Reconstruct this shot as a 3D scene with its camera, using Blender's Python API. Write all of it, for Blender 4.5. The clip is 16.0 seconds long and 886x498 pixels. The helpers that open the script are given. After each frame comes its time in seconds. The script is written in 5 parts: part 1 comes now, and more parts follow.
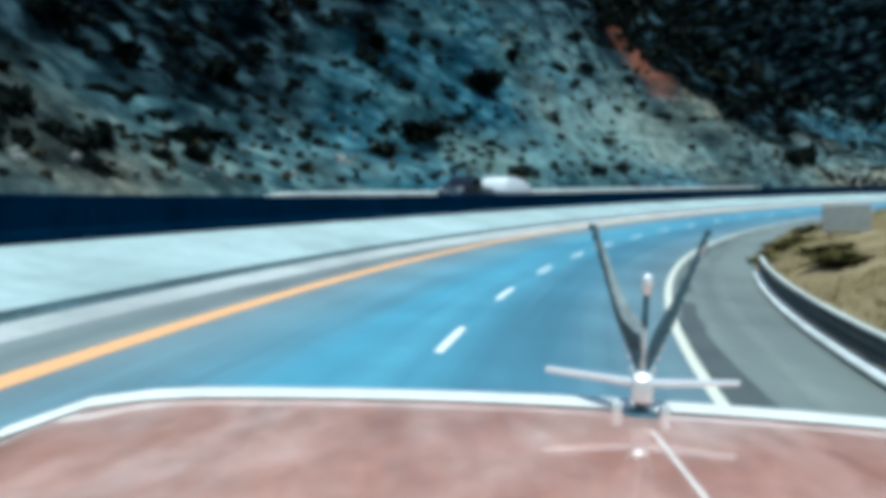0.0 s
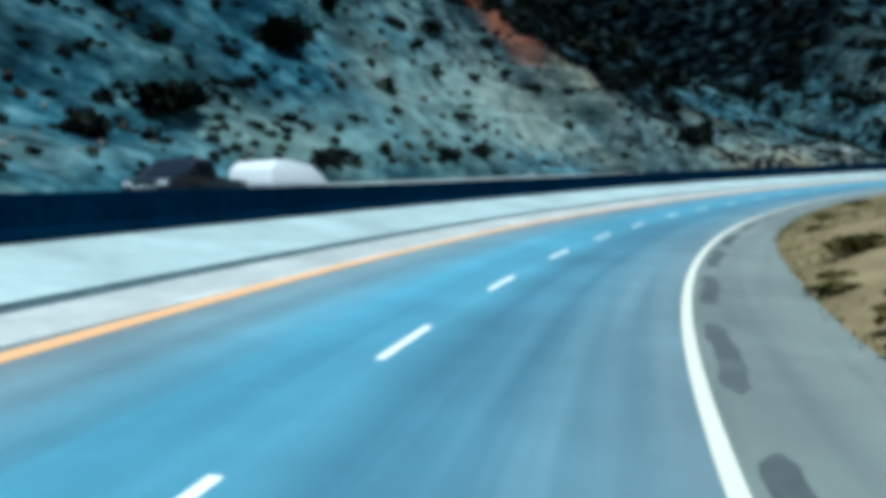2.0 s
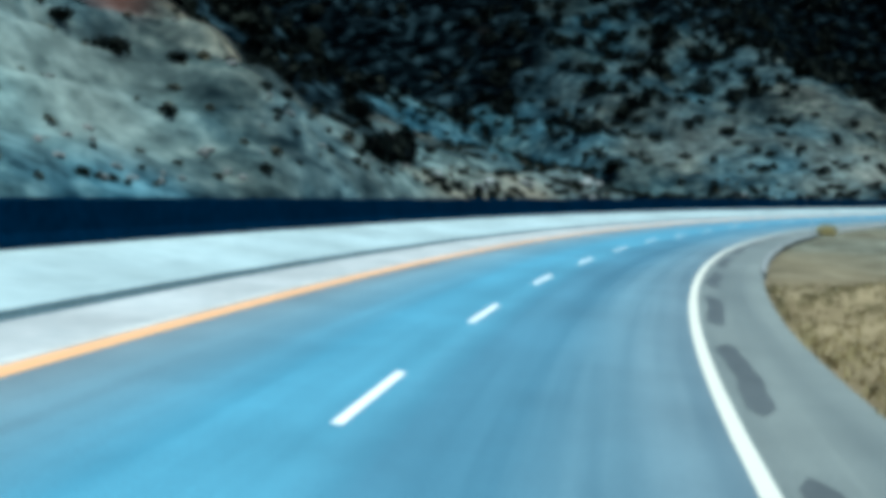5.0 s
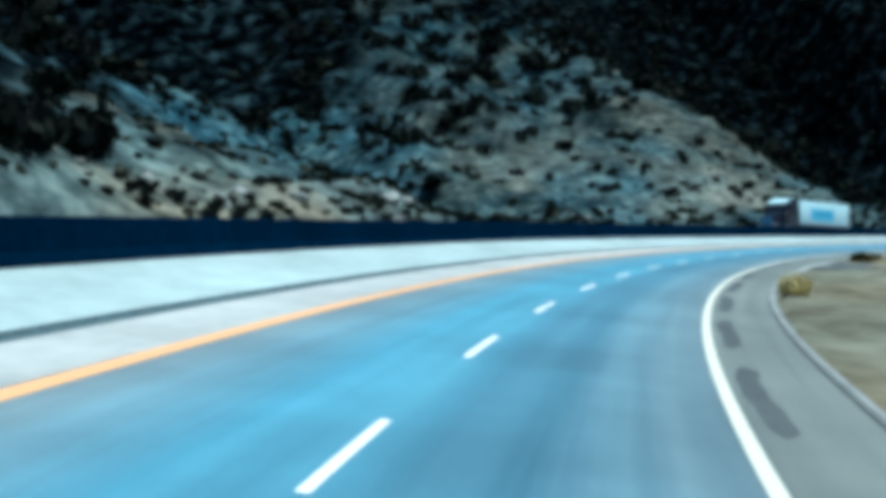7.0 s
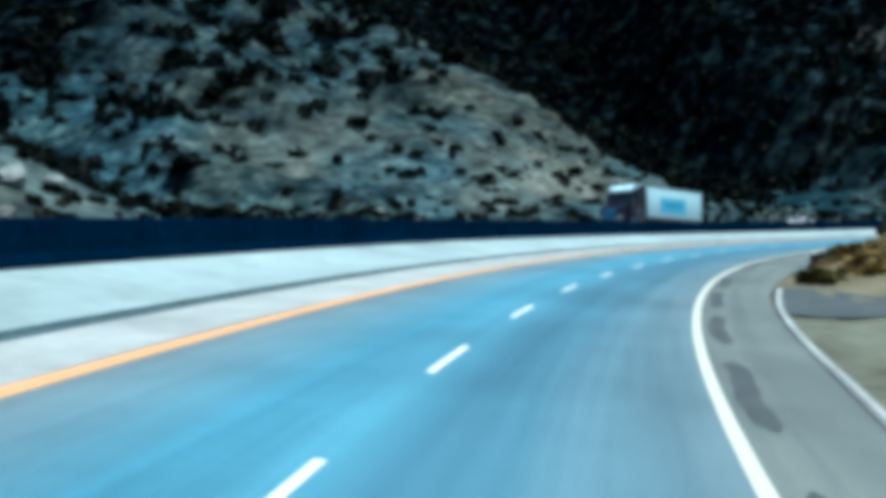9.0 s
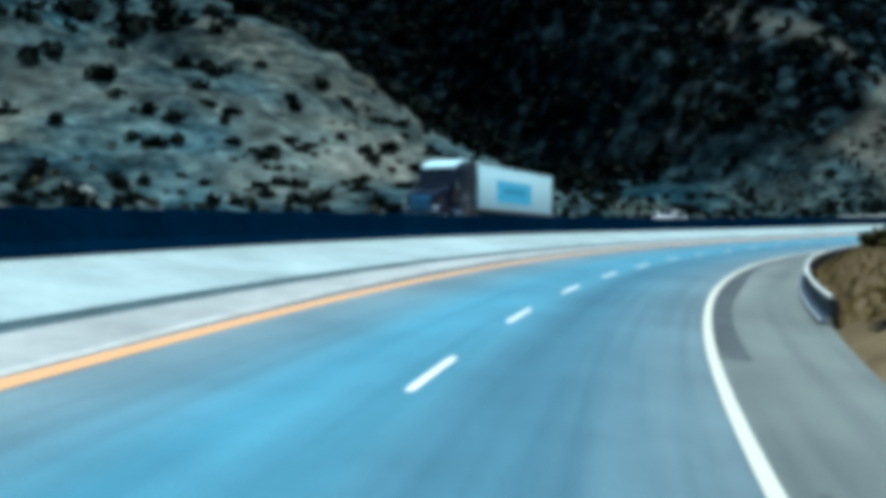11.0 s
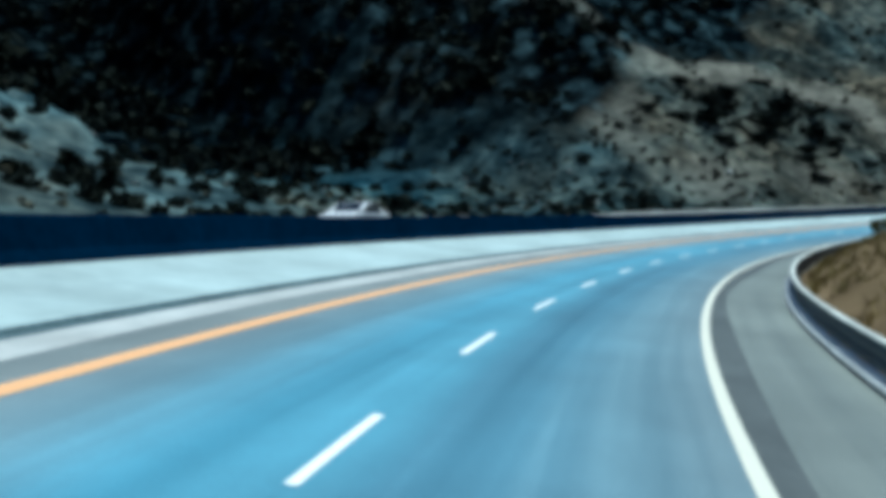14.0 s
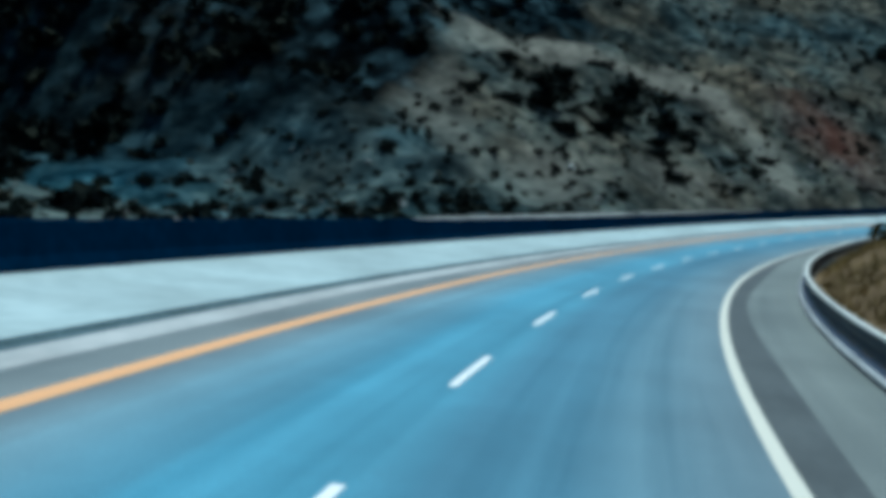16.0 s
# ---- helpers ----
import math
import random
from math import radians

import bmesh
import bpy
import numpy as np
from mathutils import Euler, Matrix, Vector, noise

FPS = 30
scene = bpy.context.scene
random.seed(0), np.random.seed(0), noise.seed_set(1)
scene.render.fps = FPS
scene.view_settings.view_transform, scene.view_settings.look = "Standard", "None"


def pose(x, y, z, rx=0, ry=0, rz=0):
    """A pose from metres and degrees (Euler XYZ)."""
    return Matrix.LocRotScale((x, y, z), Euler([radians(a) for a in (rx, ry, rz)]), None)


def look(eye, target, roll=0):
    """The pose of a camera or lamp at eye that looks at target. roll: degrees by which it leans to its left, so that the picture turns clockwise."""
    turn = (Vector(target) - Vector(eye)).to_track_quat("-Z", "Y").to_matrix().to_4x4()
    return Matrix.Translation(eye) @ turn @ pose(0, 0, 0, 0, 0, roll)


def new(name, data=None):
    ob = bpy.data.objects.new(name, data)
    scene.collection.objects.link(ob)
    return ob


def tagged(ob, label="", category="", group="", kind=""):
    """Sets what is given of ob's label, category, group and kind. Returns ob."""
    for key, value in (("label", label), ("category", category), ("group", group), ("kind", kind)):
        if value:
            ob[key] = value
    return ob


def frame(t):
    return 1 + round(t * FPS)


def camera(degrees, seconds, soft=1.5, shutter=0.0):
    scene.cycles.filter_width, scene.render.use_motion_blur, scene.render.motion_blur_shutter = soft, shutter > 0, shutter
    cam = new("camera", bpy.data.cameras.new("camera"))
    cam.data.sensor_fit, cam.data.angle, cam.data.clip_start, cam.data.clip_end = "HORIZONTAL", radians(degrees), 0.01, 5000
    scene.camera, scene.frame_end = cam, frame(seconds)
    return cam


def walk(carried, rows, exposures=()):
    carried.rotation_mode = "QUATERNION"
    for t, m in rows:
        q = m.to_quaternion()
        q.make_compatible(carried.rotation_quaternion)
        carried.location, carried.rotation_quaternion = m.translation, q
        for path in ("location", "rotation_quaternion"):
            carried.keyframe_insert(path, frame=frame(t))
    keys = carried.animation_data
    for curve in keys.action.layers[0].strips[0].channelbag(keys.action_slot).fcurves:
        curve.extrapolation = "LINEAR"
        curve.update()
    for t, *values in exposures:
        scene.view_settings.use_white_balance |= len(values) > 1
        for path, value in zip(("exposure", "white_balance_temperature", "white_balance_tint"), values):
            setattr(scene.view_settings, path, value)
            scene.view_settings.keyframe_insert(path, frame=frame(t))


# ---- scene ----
# ---------------------------------------------------------------- camera
cam = camera(47.1, 16.0, soft=7.0, shutter=0.0)
ROWS = [
    (0.0, pose(1.37, 0.22, 2.09, 88.68, -0.56, 2.55)),
    (0.5, pose(2.12, 8.15, 2.22, 88.37, 0.39, 1.12)),
    (1.0, pose(3.20, 16.17, 2.38, 88.49, 1.28, -0.34)),
    (1.5, pose(4.53, 24.27, 2.59, 89.17, 1.98, -2.70)),
    (2.0, pose(6.10, 32.36, 2.84, 88.59, 1.60, -4.76)),
    (2.5, pose(7.90, 40.25, 3.12, 90.00, 1.16, -7.01)),
    (3.0, pose(9.95, 47.81, 3.42, 89.95, 0.95, -9.54)),
    (3.5, pose(12.49, 55.61, 3.75, 89.58, 1.10, -12.62)),
    (4.0, pose(15.22, 62.89, 4.09, 89.68, 0.50, -16.51)),
    (4.5, pose(18.45, 70.19, 4.45, 89.74, 0.42, -19.04)),
    (5.0, pose(21.99, 77.35, 4.81, 89.89, 0.23, -21.39)),
    (5.5, pose(25.84, 84.34, 5.19, 90.06, 0.00, -23.66)),
    (6.0, pose(30.01, 91.16, 5.57, 90.20, -0.19, -25.96)),
    (6.5, pose(34.50, 97.77, 5.95, 90.26, -0.27, -28.40)),
    (7.0, pose(39.18, 104.01, 6.32, 91.01, -0.21, -31.04)),
    (7.5, pose(44.34, 110.24, 6.69, 90.56, 0.26, -33.77)),
    (8.0, pose(49.78, 116.27, 7.06, 90.72, 0.55, -36.43)),
    (8.5, pose(55.40, 121.94, 7.41, 90.71, 0.66, -38.85)),
    (9.0, pose(61.11, 127.29, 7.75, 90.64, 0.44, -41.33)),
    (9.5, pose(67.17, 132.49, 8.09, 90.57, 0.35, -43.74)),
    (10.0, pose(73.44, 137.42, 8.41, 90.38, 0.15, -46.04)),
    (10.5, pose(79.92, 142.08, 8.72, 90.17, -0.10, -48.30)),
    (11.0, pose(86.60, 146.45, 9.02, 89.99, -0.31, -50.59)),
    (11.5, pose(93.45, 150.53, 9.30, 89.91, -0.40, -52.99)),
    (12.0, pose(100.39, 154.27, 9.56, 90.25, 0.23, -55.40)),
    (12.5, pose(107.88, 157.83, 9.83, 90.08, 0.40, -58.50)),
    (13.0, pose(115.96, 161.23, 10.09, 89.81, 0.17, -60.55)),
    (13.5, pose(123.50, 164.03, 10.32, 89.86, 0.25, -63.13)),
    (14.0, pose(131.27, 166.61, 10.56, 89.87, 0.11, -65.68)),
    (14.5, pose(138.98, 168.82, 10.78, 89.64, 0.18, -67.68)),
    (15.0, pose(147.20, 170.78, 11.02, 89.93, 0.49, -69.90)),
    (15.5, pose(155.22, 172.35, 11.24, 90.10, 0.35, -72.56)),
    (16.0, pose(163.20, 173.52, 11.47, 90.18, 0.12, -75.31)),
]
walk(cam, ROWS, exposures=[(0.0, 0.46, 5350, -6), (4.2, 0.46, 5350, -6), (6.5, 0.60, 5350, -6), (9.0, 0.56, 5350, -6), (11.5, 0.44, 5350, -6), (14.5, 0.34, 5300, -6), (15.0, 0.14, 5200, -6), (16.0, 0.06, 5150, -7)])

# ---------------------------------------------------------------- light
SUN = Vector((0.2, -0.4, 1.5)).normalized()
world = bpy.data.worlds.new("world")
scene.world = world
world.use_nodes = True
sky = world.node_tree.nodes.new("ShaderNodeTexSky")
sky.sky_type, sky.sun_disc = "NISHITA", False
sky.sun_elevation, sky.sun_rotation = math.asin(SUN.z), math.atan2(SUN.x, SUN.y)
background = world.node_tree.nodes["Background"]
background.inputs["Strength"].default_value = 0.075
world.node_tree.links.new(sky.outputs[0], background.inputs[0])
sun = new("sun", bpy.data.lights.new("sun", "SUN"))
sun.data.energy, sun.data.angle, sun.data.color = 3.5, radians(0.6), (1.0, 0.95, 0.88)
sun.matrix_world = look((0, 0, 60), Vector((0, 0, 60)) - SUN)


# ---------------------------------------------------------------- materials
def ramp(tree, fac, stops):
    node = tree.nodes.new("ShaderNodeValToRGB")
    tree.links.new(fac, node.inputs[0])
    e = node.color_ramp.elements
    while len(e) < len(stops):
        e.new(0.5)
    for el, (pos, col) in zip(e, stops):
        el.position = pos
        el.color = (*col, 1) if len(col) == 3 else col
    return node.outputs[0]


def noise_fac(tree, scale, detail=4.0, stretch=None, uv=False, rough=0.6):
    coord = tree.nodes.new("ShaderNodeTexCoord")
    out = coord.outputs["UV" if uv else "Object"]
    if stretch:
        m = tree.nodes.new("ShaderNodeMapping")
        m.inputs["Scale"].default_value = stretch
        tree.links.new(out, m.inputs[0])
        out = m.outputs[0]
    n = tree.nodes.new("ShaderNodeTexNoise")
    n.inputs["Scale"].default_value = scale
    n.inputs["Detail"].default_value = detail
    n.inputs["Roughness"].default_value = rough
    tree.links.new(out, n.inputs["Vector"])
    return n.outputs["Fac"]


def mix(tree, a, b, fac, mode="MIX"):
    node = tree.nodes.new("ShaderNodeMix")
    node.data_type, node.blend_type = "RGBA", mode
    for socket, value in ((node.inputs[0], fac), (node.inputs[6], a), (node.inputs[7], b)):
        if isinstance(value, bpy.types.NodeSocket):
            tree.links.new(value, socket)
        else:
            socket.default_value = value if not isinstance(value, tuple) else (*value, 1)
    return node.outputs[2]


def material(name, rough=0.8, metal=0.0, spec=0.5):
    m = bpy.data.materials.new(name)
    m.use_nodes = True
    b = m.node_tree.nodes["Principled BSDF"]
    b.inputs["Roughness"].default_value = rough
    b.inputs["Metallic"].default_value = metal
    b.inputs["Specular IOR Level"].default_value = spec
    return m, m.node_tree, b


def bump(tree, b, fac, strength, distance):
    node = tree.nodes.new("ShaderNodeBump")
    node.inputs["Strength"].default_value = strength
    node.inputs["Distance"].default_value = distance
    tree.links.new(fac, node.inputs["Height"])
    tree.links.new(node.outputs[0], b.inputs["Normal"])


def speckled(name, dark, light, scale, rough=0.85, spread=0.25, large=0.4, depth=0.01, metal=0.0, spec=0.4, stretch=None):
    """Two-scale noise between two colours, with fine relief."""
    m, tree, b = material(name, rough, metal, spec)
    fine = noise_fac(tree, scale, 6, stretch)
    wide = noise_fac(tree, large, 3, stretch)
    c = ramp(tree, fine, [(0.5 - spread, dark), (0.5 + spread, light)])
    tint = ramp(tree, wide, [(0.3, (0.72, 0.72, 0.72)), (0.7, (1.12, 1.12, 1.12))])
    tree.links.new(mix(tree, c, tint, 1.0, "MULTIPLY"), b.inputs["Base Color"])
    bump(tree, b, fine, 0.5, depth)
    return m


def asphalt(name, base, lanes=None):
    """Worn asphalt: grain, wheel tracks along the lane, stains, lanes of different tone; UV is metres across and along."""
    m, tree, b = material(name, 0.62, 0, 0.5)
    grain = noise_fac(tree, 45, 3)
    streak = noise_fac(tree, 1.0, 4, (1.6, 0.03, 1), True)
    stain = noise_fac(tree, 0.22, 4)
    col = ramp(tree, grain, [(0.25, tuple(v * 0.75 for v in base)), (0.75, tuple(v * 1.25 for v in base))])
    if lanes:
        coord = tree.nodes.new("ShaderNodeTexCoord")
        parts = tree.nodes.new("ShaderNodeSeparateXYZ")
        tree.links.new(coord.outputs["UV"], parts.inputs[0])
        span = tree.nodes.new("ShaderNodeMapRange")
        span.inputs["From Min"].default_value, span.inputs["From Max"].default_value = -3.9, 3.9
        tree.links.new(parts.outputs[0], span.inputs["Value"])
        ragged = tree.nodes.new("ShaderNodeMath")
        ragged.operation = "MULTIPLY_ADD"
        tree.links.new(streak, ragged.inputs[0])
        ragged.inputs[1].default_value = 0.12
        tree.links.new(span.outputs[0], ragged.inputs[2])
        tone = ramp(tree, ragged.outputs[0], [((a + 3.9) / 7.8 + 0.06, c) for a, c in lanes])
        col = mix(tree, tone, ramp(tree, grain, [(0.25, (0.78,) * 3), (0.75, (1.22,) * 3)]), 1.0, "MULTIPLY")
    col = mix(tree, col, ramp(tree, streak, [(0.3, (0.84, 0.85, 0.86)), (0.7, (1.13, 1.12, 1.11))]), 1.0, "MULTIPLY")
    col = mix(tree, col, ramp(tree, stain, [(0.35, (0.82, 0.83, 0.84)), (0.65, (1.1, 1.1, 1.1))]), 1.0, "MULTIPLY")
    tree.links.new(col, b.inputs["Base Color"])
    tree.links.new(ramp(tree, streak, [(0.3, (0.5,) * 3), (0.75, (0.72,) * 3)]), b.inputs["Roughness"])
    bump(tree, b, grain, 0.35, 0.006)
    return m


def paint(name, colour, worn, amount=0.5, rough=0.6):
    """Road paint, worn through to the asphalt in patches."""
    m, tree, b = material(name, rough, 0, 0.4)
    wear = noise_fac(tree, 9, 6)
    col = ramp(tree, wear, [(amount - 0.22, worn), (amount - 0.08, colour)])
    tree.links.new(col, b.inputs["Base Color"])
    bump(tree, b, wear, 0.3, 0.004)
    return m


def leaf_material(name, a, b2, c):
    m, tree, b = material(name, 0.85, 0, 0.02)
    geo = tree.nodes.new("ShaderNodeNewGeometry")
    wide = noise_fac(tree, 0.12, 3)
    col = ramp(tree, geo.outputs["Random Per Island"], [(0.0, a), (0.55, b2), (1.0, c)])
    tint = ramp(tree, wide, [(0.35, (0.65, 0.7, 0.7)), (0.65, (1.25, 1.2, 1.05))])
    tree.links.new(mix(tree, col, tint, 1.0, "MULTIPLY"), b.inputs["Base Color"])
    return m


M_ROAD = asphalt("worn asphalt", (0.10, 0.245, 0.325),
                 [(-3.9, (0.20, 0.235, 0.24)), (-2.6, (0.15, 0.255, 0.30)), (-1.2, (0.09, 0.275, 0.375)), (0.1, (0.095, 0.27, 0.36)),
                  (0.7, (0.07, 0.185, 0.255)), (1.5, (0.075, 0.185, 0.25)), (2.4, (0.12, 0.215, 0.26)), (3.5, (0.14, 0.205, 0.23))])
M_SHOULDER = asphalt("shoulder asphalt", (0.168, 0.19, 0.172))
M_INNER = asphalt("inner shoulder asphalt", (0.185, 0.212, 0.208))
M_FAR_ROAD = asphalt("opposite asphalt", (0.088, 0.103, 0.112))
M_TAR = speckled("tar seal", (0.070, 0.080, 0.078), (0.120, 0.134, 0.128), 8, 0.5, 0.3, 0.7, 0.004)
M_CONCRETE = speckled("pale concrete", (0.315, 0.395, 0.395), (0.45, 0.545, 0.53), 2.2, 0.85, 0.3, 0.25, 0.004)
M_GUTTER = speckled("pale gutter", (0.36, 0.385, 0.375), (0.53, 0.53, 0.50), 3.0, 0.85, 0.3, 0.3, 0.004)
M_GROOVE = speckled("dark joint", (0.04, 0.075, 0.088), (0.10, 0.155, 0.17), 6, 0.9, 0.3, 0.8, 0.004)
# concrete whose shaded road side is put into this near-black navy
M_BARRIER = speckled("shade-dark barrier", (0.001, 0.007, 0.019), (0.0025, 0.016, 0.040), 3.5, 0.9, 0.3, 0.35, 0.006, spec=0.0)
M_SEAM = speckled("whitish seam", (0.42, 0.43, 0.40), (0.60, 0.60, 0.56), 4.0, 0.85, 0.3, 0.5, 0.003)
M_WALL = speckled("white wall", (0.5, 0.52, 0.48), (0.72, 0.73, 0.67), 3.0, 0.8, 0.3, 0.4, 0.004)
M_WHITE = paint("white road paint", (0.82, 0.82, 0.78), (0.30, 0.33, 0.35), 0.46)
M_EDGE = paint("edge line paint", (0.66, 0.64, 0.53), (0.34, 0.35, 0.34), 0.44)
M_YELLOW = paint("yellow road paint", (0.78, 0.42, 0.19), (0.62, 0.47, 0.36), 0.46)
M_STEEL = speckled("galvanised steel", (0.42, 0.44, 0.46), (0.62, 0.63, 0.64), 5, 0.5, 0.3, 0.6, 0.002, metal=0.55)
M_POST = speckled("dark timber post", (0.05, 0.045, 0.04), (0.1, 0.09, 0.08), 14, 0.9, 0.3, 1.0, 0.006)
# far below real foliage: the hill's shade is put into the leaf colours
M_LEAF = leaf_material("shade-dark scrub leaves", (0.003, 0.005, 0.006), (0.008, 0.012, 0.011), (0.020, 0.024, 0.019))
M_DRY = leaf_material("dry scrub", (0.03, 0.031, 0.024), (0.065, 0.062, 0.046), (0.115, 0.108, 0.078))
M_GRASS = leaf_material("dry grass", (0.20, 0.165, 0.085), (0.33, 0.28, 0.15), (0.46, 0.39, 0.23))
M_ROCK = speckled("pale rock", (0.09, 0.095, 0.09), (0.26, 0.26, 0.24), 1.6, 0.9, 0.3, 0.4, 0.05)


def ground_material():
    """Stony earth: pale scree, red earth, dry verge and scrub litter darkened as in shade by the vertex attribute
    'zone', cool slate to warm tan soil and its brightness by 'earth'.
    """
    m, tree, b = material("hillside earth", 0.95, 0, 0.0)
    zone = tree.nodes.new("ShaderNodeVertexColor")
    zone.layer_name = "zone"
    split = tree.nodes.new("ShaderNodeSeparateColor")
    tree.links.new(zone.outputs[0], split.inputs[0])
    earth = tree.nodes.new("ShaderNodeVertexColor")
    earth.layer_name = "earth"
    soil = tree.nodes.new("ShaderNodeSeparateColor")
    tree.links.new(earth.outputs[0], soil.inputs[0])
    fine = noise_fac(tree, 0.55, 7, (0.8, 0.8, 1.3), False, 0.6)
    mid = noise_fac(tree, 0.13, 5)
    gully = noise_fac(tree, 0.05, 5)
    cool = ramp(tree, fine, [(0.34, (0.007, 0.022, 0.033)), (0.50, (0.026, 0.068, 0.090)), (0.68, (0.092, 0.166, 0.190))])
    tan = ramp(tree, fine, [(0.34, (0.017, 0.021, 0.021)), (0.50, (0.068, 0.074, 0.064)), (0.68, (0.165, 0.165, 0.138))])
    col = mix(tree, cool, tan, soil.outputs[0])
    col = mix(tree, col, ramp(tree, mid, [(0.38, (0.30, 0.34, 0.37)), (0.58, (1.25, 1.22, 1.18))]), 1.0, "MULTIPLY")
    col = mix(tree, col, ramp(tree, gully, [(0.40, (0.78, 1.0, 1.10)), (0.60, (1.18, 1.04, 0.90))]), 1.0, "MULTIPLY")
    pale_cool = ramp(tree, fine, [(0.33, (0.050, 0.086, 0.086)), (0.64, (0.185, 0.268, 0.248))])
    pale_tan = ramp(tree, fine, [(0.33, (0.092, 0.094, 0.078)), (0.64, (0.258, 0.250, 0.205))])
    pale = mix(tree, pale_cool, pale_tan, soil.outputs[0])
    red = ramp(tree, fine, [(0.3, (0.07, 0.026, 0.016)), (0.7, (0.22, 0.085, 0.052))])
    verge = ramp(tree, fine, [(0.3, (0.145, 0.110, 0.060)), (0.7, (0.295, 0.232, 0.132))])
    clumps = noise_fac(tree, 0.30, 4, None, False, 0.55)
    # scrub litter with the upper slopes' shade put into its near-black colour
    shade_cover = ramp(tree, clumps, [(0.40, (0.0004, 0.0012, 0.0020)), (0.50, (0.0034, 0.0072, 0.0098)), (0.62, (0.023, 0.042, 0.050))])
    shade_cover = mix(tree, shade_cover, ramp(tree, mid, [(0.40, (0.25, 0.26, 0.28)), (0.52, (0.9, 0.9, 0.9)), (0.62, (2.2, 2.1, 2.0))]), 1.0, "MULTIPLY")
    for colour, out in ((shade_cover, zone.outputs["Alpha"]), (verge, split.outputs[2]), (pale, split.outputs[0]), (red, split.outputs[1])):
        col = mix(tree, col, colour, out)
    # multiplier from 'earth': soil tone together with the painted upper-slope shade
    soil_and_shade = tree.nodes.new("ShaderNodeCombineColor")
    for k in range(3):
        tree.links.new(soil.outputs[1], soil_and_shade.inputs[k])
    col = mix(tree, col, soil_and_shade.outputs[0], 1.0, "MULTIPLY")
    tree.links.new(col, b.inputs["Base Color"])
    bump(tree, b, fine, 0.8, 0.25)
    return m


M_GROUND = ground_material()

# ---------------------------------------------------------------- the road's line
# curvature to the right (per km) and grade, every 30 m from 20 m before the start
KNOT = np.arange(-20, 361, 30.0)
CURVE = [6.445, 6.195, 5.945, 5.681, 5.489, 5.401, 5.358, 5.329, 5.315, 5.3, 5.222, 5.09, 4.945]
GRADE = [0.0115, 0.0232, 0.0349, 0.0439, 0.0472, 0.0452, 0.0398, 0.0335, 0.028, 0.0263, 0.0297, 0.0363, 0.0442]
BANK = 0.0875
S = np.arange(-160, 521, 1.0)
TH = np.cumsum((np.interp(S, KNOT, CURVE) + np.interp(S, [345, 375], [0, 4.5])) * 1e-3)
TH -= np.interp(0, S, TH)
CX, CY, CZ = np.cumsum(np.sin(TH)), np.cumsum(np.cos(TH)), np.cumsum(np.interp(S, KNOT, GRADE))
CX, CY, CZ = (c - np.interp(0, S, c) for c in (CX, CY, CZ))


def at(s, a, dz=0.0, banked=True):
    """World place s metres along the lane line and a metres to its right (the road leans down to the right)."""
    th, x, y, z = (np.interp(s, S, c) for c in (TH, CX, CY, CZ))
    return np.stack([x + a * np.cos(th), y - a * np.sin(th), z + dz - (a * BANK if banked else 0) + 0 * s], -1)


def heading(s):
    return -math.degrees(float(np.interp(s, S, TH)))


def mesh_object(name, verts, faces, mat=None, parent=None, smooth=False, label=""):
    me = bpy.data.meshes.new(name)
    me.from_pydata([tuple(map(float, v)) for v in verts], [], faces)
    me.update()
    if smooth:
        me.polygons.foreach_set("use_smooth", [True] * len(me.polygons))
    if mat:
        me.materials.append(mat)
    ob = new(name, me)
    if parent:
        ob.parent = parent
    if label:
        ob["label"] = label
    return ob


def loft(name, section, s0, s1, mat, step=2.0, banked=True, closed=False, parent=None, label="", smooth=False, wave=None, lift=None):
    """A cross-section of (a, dz) pairs carried along the road from s0 to s1, with metres across and along as UV."""
    n = max(2, int(math.ceil((s1 - s0) / step)) + 1)
    ss = np.linspace(s0, s1, n)
    verts, uv = [], []
    for s in ss:
        for a, dz in section:
            da = wave(s, a) if wave else 0.0
            verts.append(at(np.array(s), a + da, dz + (lift(s, dz) if lift else 0.0), banked))
            uv.append((a + da, s))
    m = len(section)
    faces = []
    for i in range(n - 1):
        for j in range(m if closed else m - 1):
            k = (j + 1) % m
            faces.append((i * m + j, i * m + k, (i + 1) * m + k, (i + 1) * m + j))
    if closed:
        faces += [tuple(range(m - 1, -1, -1)), tuple((n - 1) * m + j for j in range(m))]
    ob = mesh_object(name, verts, faces, mat, parent, smooth, label)
    layer = ob.data.uv_layers.new(name="UVMap")
    for poly in ob.data.polygons:
        for li in poly.loop_indices:
            layer.data[li].uv = uv[ob.data.loops[li].vertex_index]
    bm = bmesh.new()
    bm.from_mesh(ob.data)
    bmesh.ops.recalc_face_normals(bm, faces=bm.faces)
    if not closed and sum(f.normal.z for f in bm.faces) < 0:
        bmesh.ops.reverse_faces(bm, faces=bm.faces)
    bm.to_mesh(ob.data)
    bm.free()
    return ob


# ---------------------------------------------------------------- lie of the land
def lattice(ix, iy, seed):
    h = (ix * 374761393 + iy * 668265263 + seed * 982451653) & 0xFFFFFFFF
    h = ((h ^ (h >> 13)) * 1274126177) & 0xFFFFFFFF
    return ((h ^ (h >> 16)) & 0xFFFF) / 65535.0


